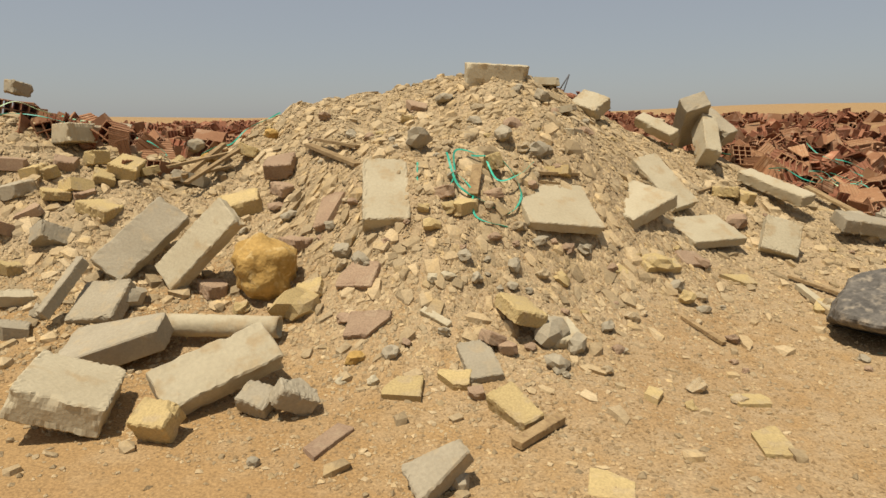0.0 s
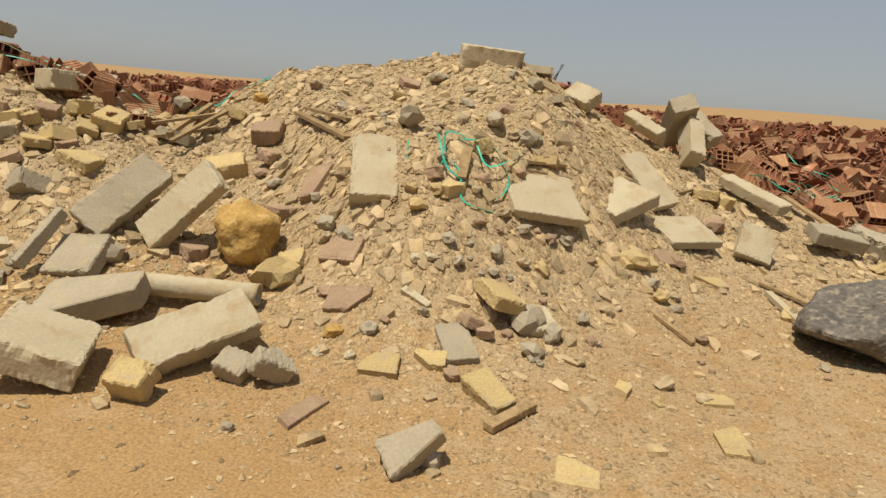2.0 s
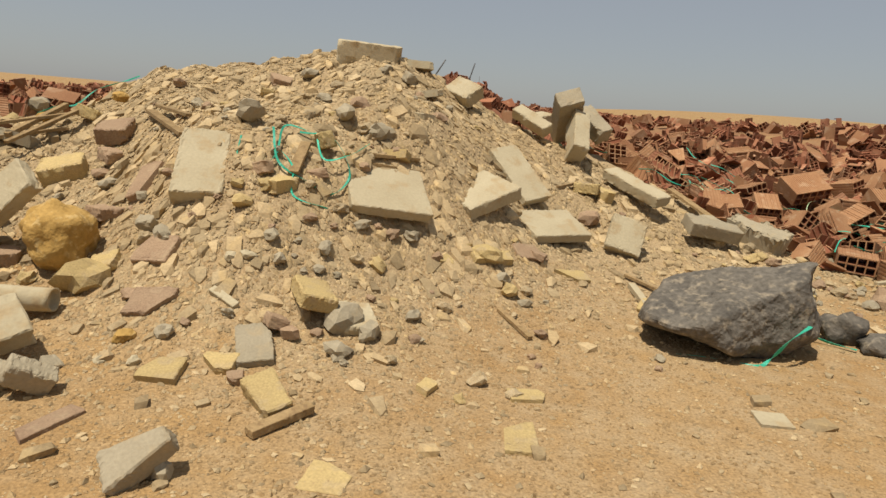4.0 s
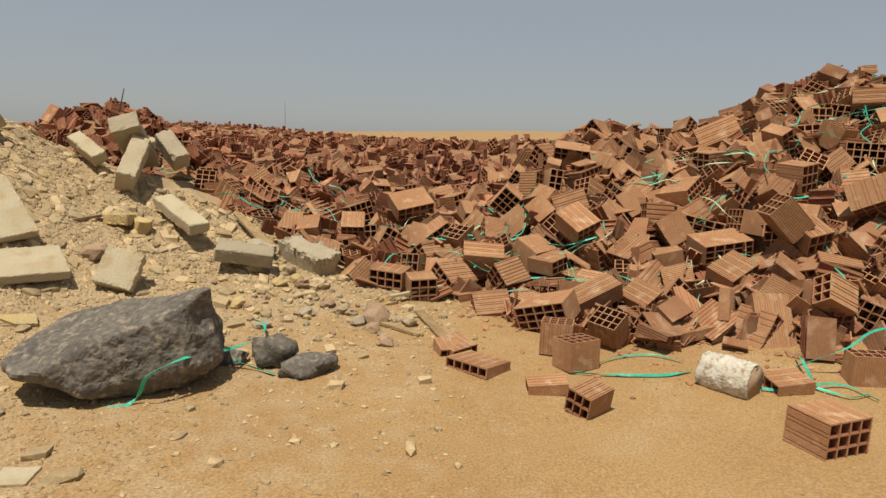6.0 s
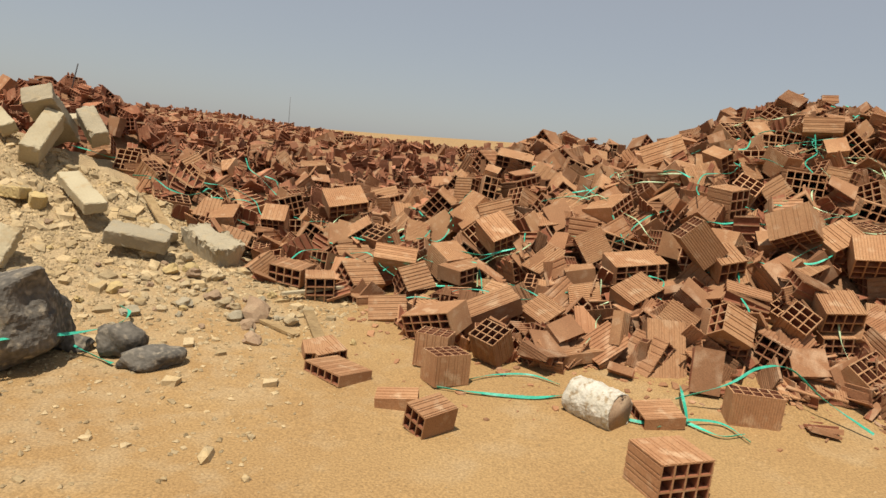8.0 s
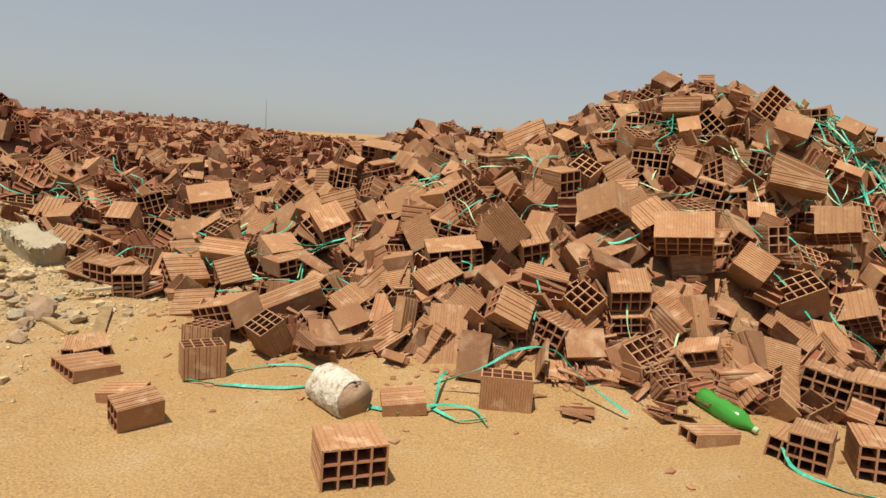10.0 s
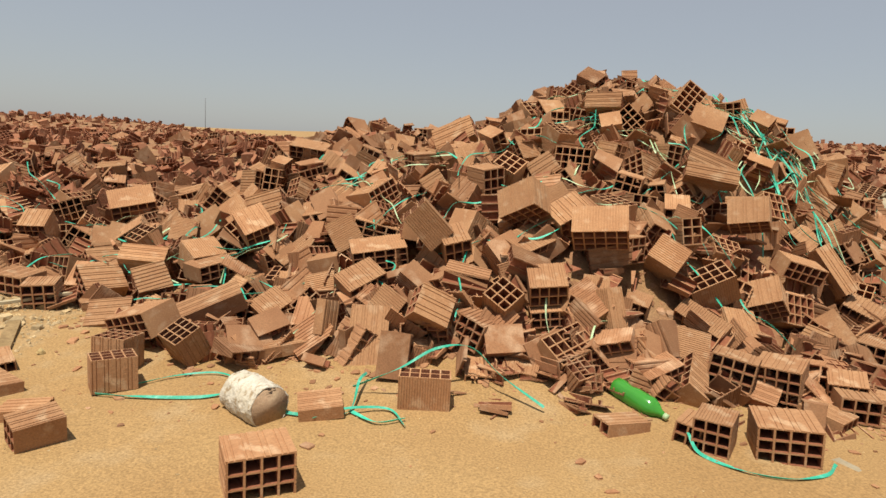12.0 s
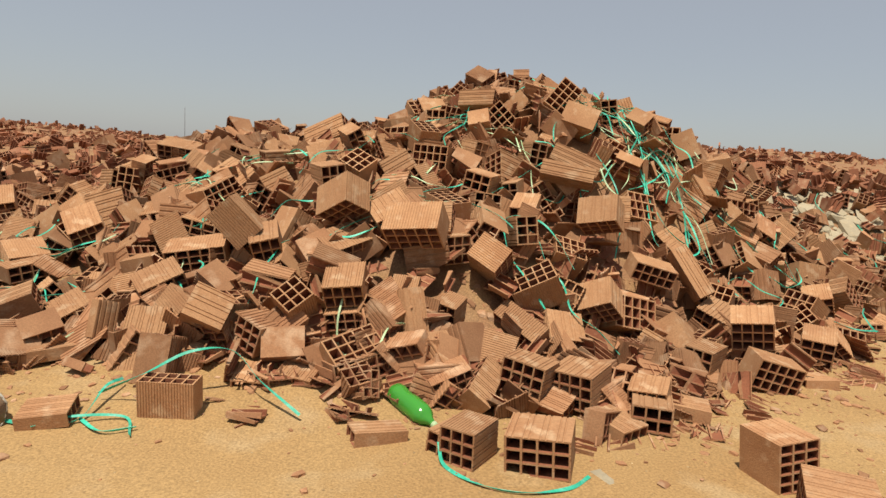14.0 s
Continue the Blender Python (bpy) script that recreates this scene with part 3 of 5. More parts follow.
strap(laid([(7.56, 3.48, 0.05), (7.58, 3.38), (7.70, 3.24), (7.86, 3.18), (8.05, 3.22), (8.16, 3.32)]), 0.015, seed=9, label="green plastic strap curling round two bricks")
strap(laid([(-0.13, 3.10, 0.03), (-0.08, 2.98, 0.02), (0.02, 2.96, 0.01), (0.10, 3.06, 0.05), (0.05, 3.25, 0.06), (0.18, 3.30, 0.08)]), 0.012, seed=10)
strap(laid([(0.02, 3.18, 0.08), (0.14, 3.02, 0.07), (0.28, 3.06, 0.04), (0.40, 3.12, 0.02), (0.44, 3.28, 0.05), (0.30, 3.36, 0.08), (0.15, 3.24, 0.09)]), 0.013, seed=11)
strap(laid([(0.20, 3.34, 0.06), (0.32, 3.20, 0.09), (0.42, 3.34, 0.10), (0.46, 3.52, 0.06)]), 0.010, seed=12)
strap(laid([(0.05, 3.12, 0.05), (0.20, 3.06, 0.06), (0.26, 2.96, 0.02), (0.42, 3.04, 0.02)]), 0.011, seed=13)


def loose_straps():
    r = random.Random(21)
    spots = [(8.95, 6.55, 24, 0.30), (9.10, 6.05, 10, 0.25), (9.6, 6.15, 6, 0.35), (8.9, 7.3, 8, 0.35), (7.9, 5.9, 9, 0.5), (5.1, 5.5, 8, 0.5), (6.0, 5.2, 7, 0.6), (9.6, 6.1, 8, 0.5), (8.3, 6.6, 6, 0.5), (3.3, 6.4, 6, 0.5), (4.2, 5.7, 5, 0.4), (10.4, 6.0, 6, 0.5), (6.9, 4.9, 4, 0.35), (2.2, 8.6, 8, 1.0), (-2.6, 3.6, 5, 0.4), (11.5, 7.6, 6, 0.8), (-2.0, 9.5, 5, 1.2), (4.6, 6.2, 7, 0.4), (6.6, 5.7, 7, 0.5), (7.2, 6.2, 6, 0.4), (5.6, 6.4, 5, 0.5), (2.6, 6.6, 6, 0.4), (8.0, 6.9, 6, 0.4), (12.0, 8.5, 6, 0.7)]
    k = 40
    for cx, cy, n, spread in spots:
        for _ in range(n):
            k += 1
            x, y = r.gauss(cx, spread), r.gauss(cy, spread * 0.7)
            a = r.gauss(-0.9, 0.5) if (cx, cy) == (8.95, 6.55) else r.uniform(0, 6.28)
            pts = []
            for s in range(r.randint(4, 7)):
                pts.append((x, y, surface(x, y) + r.uniform(0.05, 0.12)))
                a += r.gauss(0, 0.55)
                x, y = x + 0.15 * math.cos(a), y + 0.15 * math.sin(a)
            strap(pts, r.uniform(0.007, 0.013), STRAP_PALE if r.random() < 0.22 else STRAP, k)


loose_straps()


def seen(cols, rows, size, m, cut=0):
    """A brick whose place is known: width, length and height in metres."""
    key = (cols, rows)
    if key not in _bank:
        _bank[key] = brick_mesh(cols, rows, 0.20, 200 + len(_bank))
    ob = brick(_bank[key], m @ Matrix.Diagonal((size[0] / (cols * 0.06), size[1] / 0.20, size[2] / (rows * 0.064), 1)))
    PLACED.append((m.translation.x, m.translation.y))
    return ob


# slabs of the rubble mound
slab((0.217, 0.524, 0.090), pose(-1.581, 2.487, 0.510, 134.5, -34.0, -173.5), mat=GREY)
slab((0.325, 0.123, 0.116), pose(-2.129, 2.444, 0.488, -127.1, 25.9, 70.3), mat=GREY)
slab((0.224, 0.532, 0.080), pose(-1.200, 2.502, 0.497, 125.0, -29.4, 153.2))
slab((0.061, 0.366, 0.050), pose(-1.631, 1.989, 0.351, 99.1, -51.2, -99.8), mat=GREY)
slab((0.261, 0.263, 0.080), pose(-1.481, 2.074, 0.253, 34.0, -5.2, 10.8), mat=GREY)
slab((0.328, 0.366, 0.119), pose(-0.907, 1.348, 0.144, 176.9, -21.6, -146.3))
slab((0.493, 0.208, 0.099), pose(-0.473, 1.678, 0.166, 33.5, -13.8, 55.6))
slab((0.258, 0.484, 0.113), pose(-0.264, 2.943, 0.760, 38.5, 2.6, 26.4))
slab((0.471, 0.421, 0.061), pose(0.618, 3.404, 0.670, 148.7, -7.0, -144.7))
slab((0.448, 0.357, 0.086), pose(1.033, 3.994, 0.625, 13.0, -15.5, 53.4))
slab((0.259, 0.501, 0.060), pose(1.209, 4.566, 0.722, 42.0, -7.2, 52.4))
slab((0.458, 0.328, 0.061), pose(1.495, 4.316, 0.415, 21.8, 0.2, 41.9))
slab((0.256, 0.242, 0.081), pose(1.995, 4.512, 0.365, 24.7, -54.2, 74.0))
slab((0.52, 0.30, 0.20), pose(-0.195, 5.143, 1.543, 6, 3, 22), chips=5)
slab((0.203, 0.265, 0.120), pose(0.587, 5.316, 1.295, 21.0, -33.2, 51.2))
slab((0.140, 0.196, 0.478), pose(1.535, 5.679, 0.992, -50.5, 16.3, 18.6), mat=PALE)
slab((0.224, 0.160, 0.600), pose(1.400, 6.009, 1.150, 53.0, -17.8, 20.0), mat=GREY)
slab((0.146, 0.160, 0.359), pose(1.637, 6.199, 1.101, -51.6, -17.3, 40.4), mat=GREY)
slab((0.156, 0.088, 0.595), pose(2.050, 5.351, 0.636, -73.6, -8.0, 46.7))
slab((0.40, 0.22, 0.10), pose(2.63, 5.05, 0.40, 14, 10, 15), mat=GREY, taper=0.25)
slab((0.119, 0.100, 0.402), pose(1.120, 5.777, 1.100, -64.2, -24.7, 46.4))
slab((0.46, 0.34, 0.11), pose(-1.12, 1.80, 0.17, 14, -14, 22), mat=GREY, taper=0.5)
# blocks and pavers
slab((0.131, 0.078, 0.118), pose(-0.254, 1.633, 0.085, 113.9, 12.9, 3.4), mat=GREY)
slab((0.169, 0.080, 0.092), pose(-0.097, 1.647, 0.105, 21.2, 29.3, 49.5), mat=GREY)
paver((0.210, 0.165, 0.060), pose(-0.072, 2.275, 0.206, 29.5, -6.4, 5.0), PINK)
paver((0.164, 0.184, 0.050), pose(0.252, 1.897, 0.068, 12.1, -3.6, 15.0), YELLOW)
paver((0.142, 0.099, 0.050), pose(0.434, 2.020, 0.097, 15.2, -1.0, 10.6), YELLOW)
paver((0.147, 0.250, 0.050), pose(0.504, 2.166, 0.134, 17.6, -2.9, 31.6), GREY)
slab((0.170, 0.037, 0.030), pose(0.235, 2.366, 0.251, 25.1, 16.2, -17.8))
paver((0.108, 0.254, 0.030), pose(0.098, 1.505, 0.018, 2.9, 0.9, -10.8), PINK)
paver((0.217, 0.161, 0.050), pose(-0.246, 2.540, 0.379, 41.0, -5.5, -4.6), PINK)
paver((0.173, 0.223, 0.030), pose(1.613, 2.032, 0.004, 0.6, 1.6, 14.3), YELLOW)
paver((0.164, 0.098, 0.020), pose(1.620, 2.409, 0.006, 1.2, 1.7, 21.7), YELLOW)
paver((0.144, 0.156, 0.030), pose(1.115, 1.547, 0.008, 2.4, 0.7, 4.1), YELLOW)
slab((0.172, 0.199, 0.070), pose(0.790, 2.566, 0.166, 20.3, 8.8, 41.0))
paver((0.209, 0.244, 0.060), pose(-0.599, 2.949, 0.658, 43.1, -19.3, -8.7), PINK)
paver((0.063, 0.122, 0.030), pose(1.223, 2.249, 0.040, 0.3, 6.2, -11.0), YELLOW)
paver((0.081, 0.086, 0.040), pose(1.002, 3.355, 0.322, -37.1, -15.5, -148.1), YELLOW)
paver((0.282, 0.105, 0.070), pose(1.229, 3.585, 0.290, 36.2, 4.4, 50.8), YELLOW)
paver((0.267, 0.130, 0.050), pose(1.413, 3.898, 0.292, 32.9, 8.6, 47.5), PINK)
paver((0.227, 0.105, 0.040), pose(1.684, 3.921, 0.171, 21.5, 5.8, 39.4), YELLOW)
slab((0.131, 0.125, 0.020), pose(2.583, 2.566, 0.004, 0.3, 0.0, 8.6))
slab((0.22, 0.13, 0.075), pose(0.728, 1.880, 0.070, 12, 14, -38), mat=YELLOW, taper=0.2)
slab((0.21, 0.15, 0.075), pose(0.600, 1.365, 0.080, 28, -30, 35), mat=GREY, taper=0.6)
slab((0.233, 0.072, 0.162), pose(0.612, 2.491, 0.288, 74.4, 7.4, -51.9), mat=YELLOW)
slab((0.150, 0.105, 0.124), pose(-0.498, 1.357, 0.084, 120.0, 2.4, 7.3), mat=YELLOW)
paver((0.197, 0.150, 0.077), pose(-1.763, 3.821, 0.948, 18, 11, 112), YELLOW)
paver((0.192, 0.146, 0.085), pose(-2.319, 2.752, 0.770, 16, 15, 170), YELLOW)
paver((0.226, 0.172, 0.074), pose(-2.092, 2.695, 0.646, 5, 16, 5), YELLOW)
paver((0.268, 0.204, 0.092), pose(-2.293, 3.132, 0.872, 18, -14, 117), YELLOW)
paver((0.142, 0.108, 0.096), pose(-2.465, 3.066, 0.938, -5, 2, 84), YELLOW)
paver((0.167, 0.127, 0.077), pose(-2.618, 2.705, 0.861, -9, -10, 103), YELLOW)
paver((0.155, 0.118, 0.069), pose(-2.533, 2.890, 0.907, 21, 10, 50), PINK)
paver((0.259, 0.197, 0.118), pose(-1.424, 3.208, 0.630, 20, -13, 29), YELLOW)
paver((0.248, 0.189, 0.109), pose(-1.332, 3.554, 0.867, -2, -18, 111), PINK)
paver((0.138, 0.105, 0.079), pose(-1.177, 3.320, 0.729, 1, -10, 157), PINK)
paver((0.221, 0.168, 0.076), pose(-1.952, 3.371, 0.779, 18, -8, 177), GREY)
paver((0.294, 0.224, 0.130), pose(-2.770, 3.146, 1.093, 4, 6, 173), PALE)
paver((0.302, 0.230, 0.104), pose(-2.820, 3.602, 1.103, 11, 7, 37), GREY)
paver((0.208, 0.158, 0.096), pose(-3.538, 3.389, 1.443, 12, -7, 174), GREY)
paver((0.194, 0.148, 0.083), pose(-2.589, 2.551, 0.765, -2, -13, 65), GREY)
paver((0.169, 0.128, 0.077), pose(-2.795, 2.696, 0.913, 3, 4, 12), PINK)
paver((0.151, 0.115, 0.073), pose(-2.553, 2.752, 0.859, 15, -6, 1), YELLOW)
paver((0.132, 0.100, 0.057), pose(-2.253, 2.742, 0.726, 18, -1, 56), PINK)
paver((0.163, 0.124, 0.056), pose(-2.377, 2.646, 0.733, 8, 7, 57), YELLOW)
paver((0.157, 0.119, 0.054), pose(-2.389, 2.469, 0.641, 27, -17, 10), PINK)
paver((0.165, 0.126, 0.059), pose(-2.293, 2.948, 0.817, 17, -17, 135), YELLOW)
paver((0.153, 0.117, 0.057), pose(-2.541, 3.416, 0.976, -6, 3, 142), PINK)
paver((0.166, 0.126, 0.062), pose(-2.577, 3.828, 0.947, -19, -11, 2), PALE)
paver((0.145, 0.111, 0.054), pose(-2.209, 3.237, 0.837, -8, 9, 172), YELLOW)
paver((0.152, 0.116, 0.070), pose(-2.415, 2.314, 0.563, 26, -6, 167), PINK)
paver((0.128, 0.098, 0.065), pose(-2.150, 2.111, 0.386, 10, 10, 64), YELLOW)
paver((0.177, 0.135, 0.053), pose(-0.720, 4.624, 1.287, 18, 11, 19), PINK)
paver((0.139, 0.106, 0.094), pose(0.235, 3.357, 0.921, -8, 16, 155), YELLOW)
paver((0.148, 0.113, 0.065), pose(0.618, 4.103, 1.076, -1, 4, 16), PALE)
paver((0.115, 0.088, 0.066), pose(0.065, 2.989, 0.777, 5, 15, 165), PINK)
paver((0.157, 0.119, 0.073), pose(0.199, 2.978, 0.702, 3, -7, 98), YELLOW)
paver((0.118, 0.090, 0.059), pose(0.293, 3.164, 0.752, -6, -13, 32), PINK)
paver((0.115, 0.088, 0.078), pose(0.268, 4.834, 1.361, 22, -12, 124), GREY)
paver((0.090, 0.069, 0.055), pose(-0.414, 2.678, 0.482, 31, 1, 9), GREY)
paver((0.180, 0.137, 0.069), pose(-0.764, 2.812, 0.478, 3, 3, 73), PINK)
paver((0.178, 0.135, 0.074), pose(-1.098, 2.472, 0.264, 4, -3, 149), PINK)
paver((0.164, 0.125, 0.047), pose(-0.520, 2.488, 0.296, 26, -17, 10), YELLOW)
paver((0.119, 0.091, 0.046), pose(-0.534, 2.365, 0.221, 21, -13, 89), YELLOW)
paver((0.118, 0.090, 0.054), pose(0.518, 2.318, 0.198, 23, 5, 132), PINK)
paver((0.079, 0.060, 0.045), pose(0.600, 2.284, 0.167, -9, -2, 142), PINK)
paver((0.063, 0.050, 0.042), pose(0.552, 1.948, 0.087, 16, -7, 27), PINK)
paver((0.105, 0.080, 0.050), pose(-0.192, 1.814, 0.064, 21, 13, 82), GREY)
paver((0.197, 0.150, 0.080), pose(1.676, 5.166, 0.606, 5, -0, 176), YELLOW)
paver((0.147, 0.112, 0.094), pose(1.832, 5.183, 0.560, 6, -8, 131), YELLOW)
paver((0.162, 0.123, 0.051), pose(0.454, 4.795, 1.257, -10, -4, 73), PALE)
paver((0.161, 0.122, 0.055), pose(0.585, 3.631, 0.854, 26, 5, 178), YELLOW)
paver((0.134, 0.102, 0.045), pose(2.136, 3.788, 0.078, -3, -15, 90), YELLOW)
paver((0.150, 0.114, 0.072), pose(-1.719, 1.751, 0.181, 15, 13, 49), GREY)
paver((0.161, 0.123, 0.062), pose(-1.919, 1.952, 0.271, 17, 10, 65), PALE)
paver((0.267, 0.204, 0.061), pose(0.181, 5.298, 1.482, 8, 9, 125), PALE)
paver((0.276, 0.210, 0.082), pose(1.034, 6.946, 1.139, 12, -8, 65), PALE)
paver((0.132, 0.100, 0.045), pose(1.463, 3.918, 0.282, 15, 7, 87), PINK)
stone((0.155, 0.108, 0.132), pose(-0.215, 3.335, 1.064, 13, 4, 53), GREY)
stone((0.173, 0.121, 0.098), pose(0.235, 3.690, 1.086, -15, 1, 105), GREY)
stone((0.178, 0.124, 0.109), pose(0.466, 3.687, 0.983, 5, -1, 45), GREY)
stone((0.183, 0.128, 0.085), pose(-0.510, 4.691, 1.351, 4, 9, 147), GREY)
stone((0.101, 0.070, 0.073), pose(-0.041, 2.059, 0.123, 4, 7, 63), OCHRE)
stone((0.101, 0.071, 0.069), pose(0.102, 2.122, 0.149, -4, 10, 149), GREY)
stone((0.086, 0.061, 0.080), pose(0.650, 1.391, 0.032, 6, 14, 157), GREY)
stone((0.073, 0.051, 0.057), pose(0.154, 2.542, 0.391, 1, 1, 172), PALE)
stone((0.085, 0.059, 0.043), pose(0.223, 2.587, 0.402, 10, 13, 30), PALE)
stone((0.074, 0.052, 0.063), pose(0.358, 2.645, 0.392, 6, 7, 86), GREY)
stone((0.099, 0.069, 0.064), pose(0.267, 2.723, 0.482, -10, 8, 131), GREY)
stone((0.089, 0.062, 0.080), pose(0.499, 2.852, 0.423, 5, -2, 105), GREY)
stone((0.227, 0.159, 0.142), pose(-1.414, 2.196, 0.261, 8, 4, 112), GREY)
stone((0.039, 0.050, 0.036), pose(-0.057, 1.309, 0.019, -14, -10, 130), GREY)
stone((0.057, 0.050, 0.041), pose(0.099, 1.945, 0.083, 5, -8, 79), PALE)
stone((0.058, 0.050, 0.037), pose(-0.037, 1.924, 0.075, 4, -14, 123), PALE)
stone((0.131, 0.091, 0.089), pose(0.876, 2.497, 0.144, -8, -13, 85), GREY)
stone((0.107, 0.075, 0.059), pose(0.580, 3.128, 0.503, -5, -10, 24), GREY)
stone((0.082, 0.057, 0.054), pose(1.465, 3.368, 0.123, -14, -1, 35), GREY)
stone((0.096, 0.067, 0.058), pose(0.989, 2.812, 0.146, 3, 3, 68), GREY)
stone((0.111, 0.078, 0.072), pose(1.312, 3.473, 0.214, 12, -15, 43), GREY)
stone((0.134, 0.094, 0.083), pose(-1.738, 4.075, 1.080, -7, -3, 73), OCHRE)
stone((0.145, 0.102, 0.109), pose(-2.054, 3.708, 0.893, 10, -4, 21), OCHRE)
stone((0.185, 0.129, 0.118), pose(-2.431, 4.020, 0.987, 3, -12, 6), GREY)
stone((0.147, 0.103, 0.081), pose(3.536, 4.453, 0.090, -5, 2, 98), GREY)
stone((0.184, 0.129, 0.172), pose(3.648, 4.498, 0.116, 10, -2, 172), PINK)
stone((0.270, 0.189, 0.153), pose(2.650, 5.332, 0.385, 4, -4, 146), GREY)
stone((0.165, 0.115, 0.140), pose(1.738, 4.730, 0.427, 3, 2, 26), PINK)
stone((0.226, 0.158, 0.110), pose(1.189, 3.559, 0.326, 14, 3, 172), YELLOW)
stone((0.206, 0.144, 0.144), pose(0.759, 2.497, 0.196, 12, -15, 63), GREY)
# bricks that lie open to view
seen(5, 2, (0.250, 0.225, 0.114), pose(6.370, 3.770, 0.092, -87, 0, -4))
seen(4, 3, (0.248, 0.205, 0.176), pose(5.731, 3.054, 0.080, -178.7, -0.4, 21.5))
seen(3, 2, (0.132, 0.188, 0.119), pose(4.786, 3.342, 0.067, 176.3, -11.4, 134.4))
seen(4, 3, (0.206, 0.165, 0.160), pose(4.833, 3.936, 0.100, -92.1, 0.4, 30.4))
seen(4, 3, (0.186, 0.188, 0.174), pose(4.762, 4.167, 0.121, -92.3, 0.4, -13.4))
seen(4, 3, (0.184, 0.179, 0.159), pose(5.084, 4.246, 0.159, 60.3, -6.4, 137.9))
seen(5, 3, (0.348, 0.227, 0.155), pose(4.752, 4.534, 0.188, -167.4, -16.1, -32.2))
seen(3, 2, (0.180, 0.414, 0.123), pose(5.068, 4.753, 0.231, 156.5, -15.5, 115.2))
seen(4, 2, (0.209, 0.222, 0.131), pose(5.439, 4.828, 0.215, -163.0, -27.5, 33.7))
seen(4, 3, (0.249, 0.212, 0.138), pose(5.631, 4.758, 0.172, -32.6, -9.0, 39.4))
seen(4, 2, (0.261, 0.205, 0.144), pose(5.993, 4.713, 0.434, -159.1, -23.7, 27.8))
seen(5, 3, (0.368, 0.266, 0.139), pose(6.074, 5.147, 0.554, -167.8, -8.7, 7.9))
seen(4, 2, (0.215, 0.400, 0.121), pose(6.070, 4.270, 0.190, 55, 0, -3))
seen(5, 3, (0.377, 0.220, 0.199), pose(5.652, 5.925, 0.698, -156.7, -12.3, 0.5))
seen(3, 4, (0.152, 0.200, 0.255), pose(6.714, 4.858, 0.533, -141.9, -33.1, -29.1))
seen(4, 3, (0.170, 0.226, 0.164), pose(6.869, 4.611, 0.395, 60.1, -20.4, 130.0))
seen(3, 2, (0.215, 0.388, 0.135), pose(6.681, 6.892, 1.403, 133.9, -54.1, 114.3))
seen(3, 3, (0.183, 0.205, 0.230), pose(7.659, 6.923, 1.548, 167.1, -0.4, -13.5))
seen(3, 4, (0.172, 0.230, 0.287), pose(3.848, 5.585, 0.191, -164.0, 5.4, 149.3))
seen(4, 2, (0.259, 0.210, 0.127), pose(3.672, 5.210, 0.240, -175.2, 3.5, -15.5))
seen(4, 2, (0.289, 0.230, 0.107), pose(4.893, 5.368, 0.355, -179.0, -9.0, 45.5))
seen(3, 2, (0.178, 0.201, 0.119), pose(4.566, 5.811, 0.364, -176.6, -3.1, 55.2))
seen(3, 4, (0.169, 0.197, 0.274), pose(4.996, 5.896, 0.501, 140.6, -32.7, 41.8))
seen(4, 3, (0.229, 0.285, 0.171), pose(5.136, 5.668, 0.621, -150.3, -22.8, 23.8))
seen(5, 2, (0.389, 0.285, 0.143), pose(3.703, 6.995, 0.620, -149.2, -10.9, 24.7))
seen(3, 3, (0.164, 0.210, 0.161), pose(7.686, 3.481, 0.082, 179.0, 0.5, 144.3))
seen(4, 3, (0.266, 0.238, 0.169), pose(7.979, 3.429, 0.089, -177.5, -3.5, -19.1))
seen(4, 3, (0.234, 0.240, 0.186), pose(8.305, 4.024, 0.155, 174.5, 1.6, 139.5))
seen(4, 3, (0.230, 0.190, 0.184), pose(8.040, 4.030, 0.185, 179.0, 6.8, -35.3))
seen(3, 2, (0.225, 0.383, 0.182), pose(7.612, 4.172, 0.132, 97.9, 48.4, 144.5))
seen(3, 5, (0.193, 0.225, 0.214), pose(8.954, 3.348, 0.111, 178.6, -6.3, 11.0))
seen(5, 3, (0.274, 0.183, 0.176), pose(9.543, 4.407, 0.131, -172.2, 13.7, -2.7))
seen(3, 3, (0.170, 0.217, 0.185), pose(9.183, 4.506, 0.159, 177.2, -5.0, 132.6))
seen(5, 3, (0.298, 0.220, 0.191), pose(7.143, 4.176, 0.194, -53.9, -12.5, 34.2))
seen(4, 2, (0.190, 0.153, 0.116), pose(6.893, 4.081, 0.112, 163.4, -5.0, 162.2))
seen(3, 2, (0.165, 0.188, 0.121), pose(6.670, 4.058, 0.094, -167.5, 2.2, -3.4))
seen(3, 3, (0.175, 0.209, 0.174), pose(4.223, 5.112, 0.070, -179.7, 1.7, 126.4))
seen(4, 3, (0.215, 0.179, 0.172), pose(3.680, 5.617, 0.147, -171.9, 7.2, -8.1))
seen(3, 3, (0.167, 0.262, 0.168), pose(6.822, 4.384, 0.406, -56.4, -33.0, 32.0))
seen(5, 2, (0.280, 0.193, 0.119), pose(7.268, 4.409, 0.351, 151.3, 28.6, 6.7))
seen(3, 3, (0.178, 0.217, 0.169), pose(5.286, 5.566, 0.400, -177.7, -18.4, 31.5))
seen(5, 3, (0.290, 0.200, 0.192), pose(8.197, 4.717, 0.497, -65.3, -27.3, -6.1))
seen(5, 2, (0.300, 0.200, 0.128), pose(9.101, 5.234, 0.566, 13.7, 14.1, -1.1))
seen(3, 3, (0.175, 0.196, 0.176), pose(7.678, 4.887, 0.704, -177.6, -3.8, 26.1))
seen(5, 2, (0.317, 0.128, 0.135), pose(8.090, 4.549, 0.306, -140.5, 22.1, -45.5))
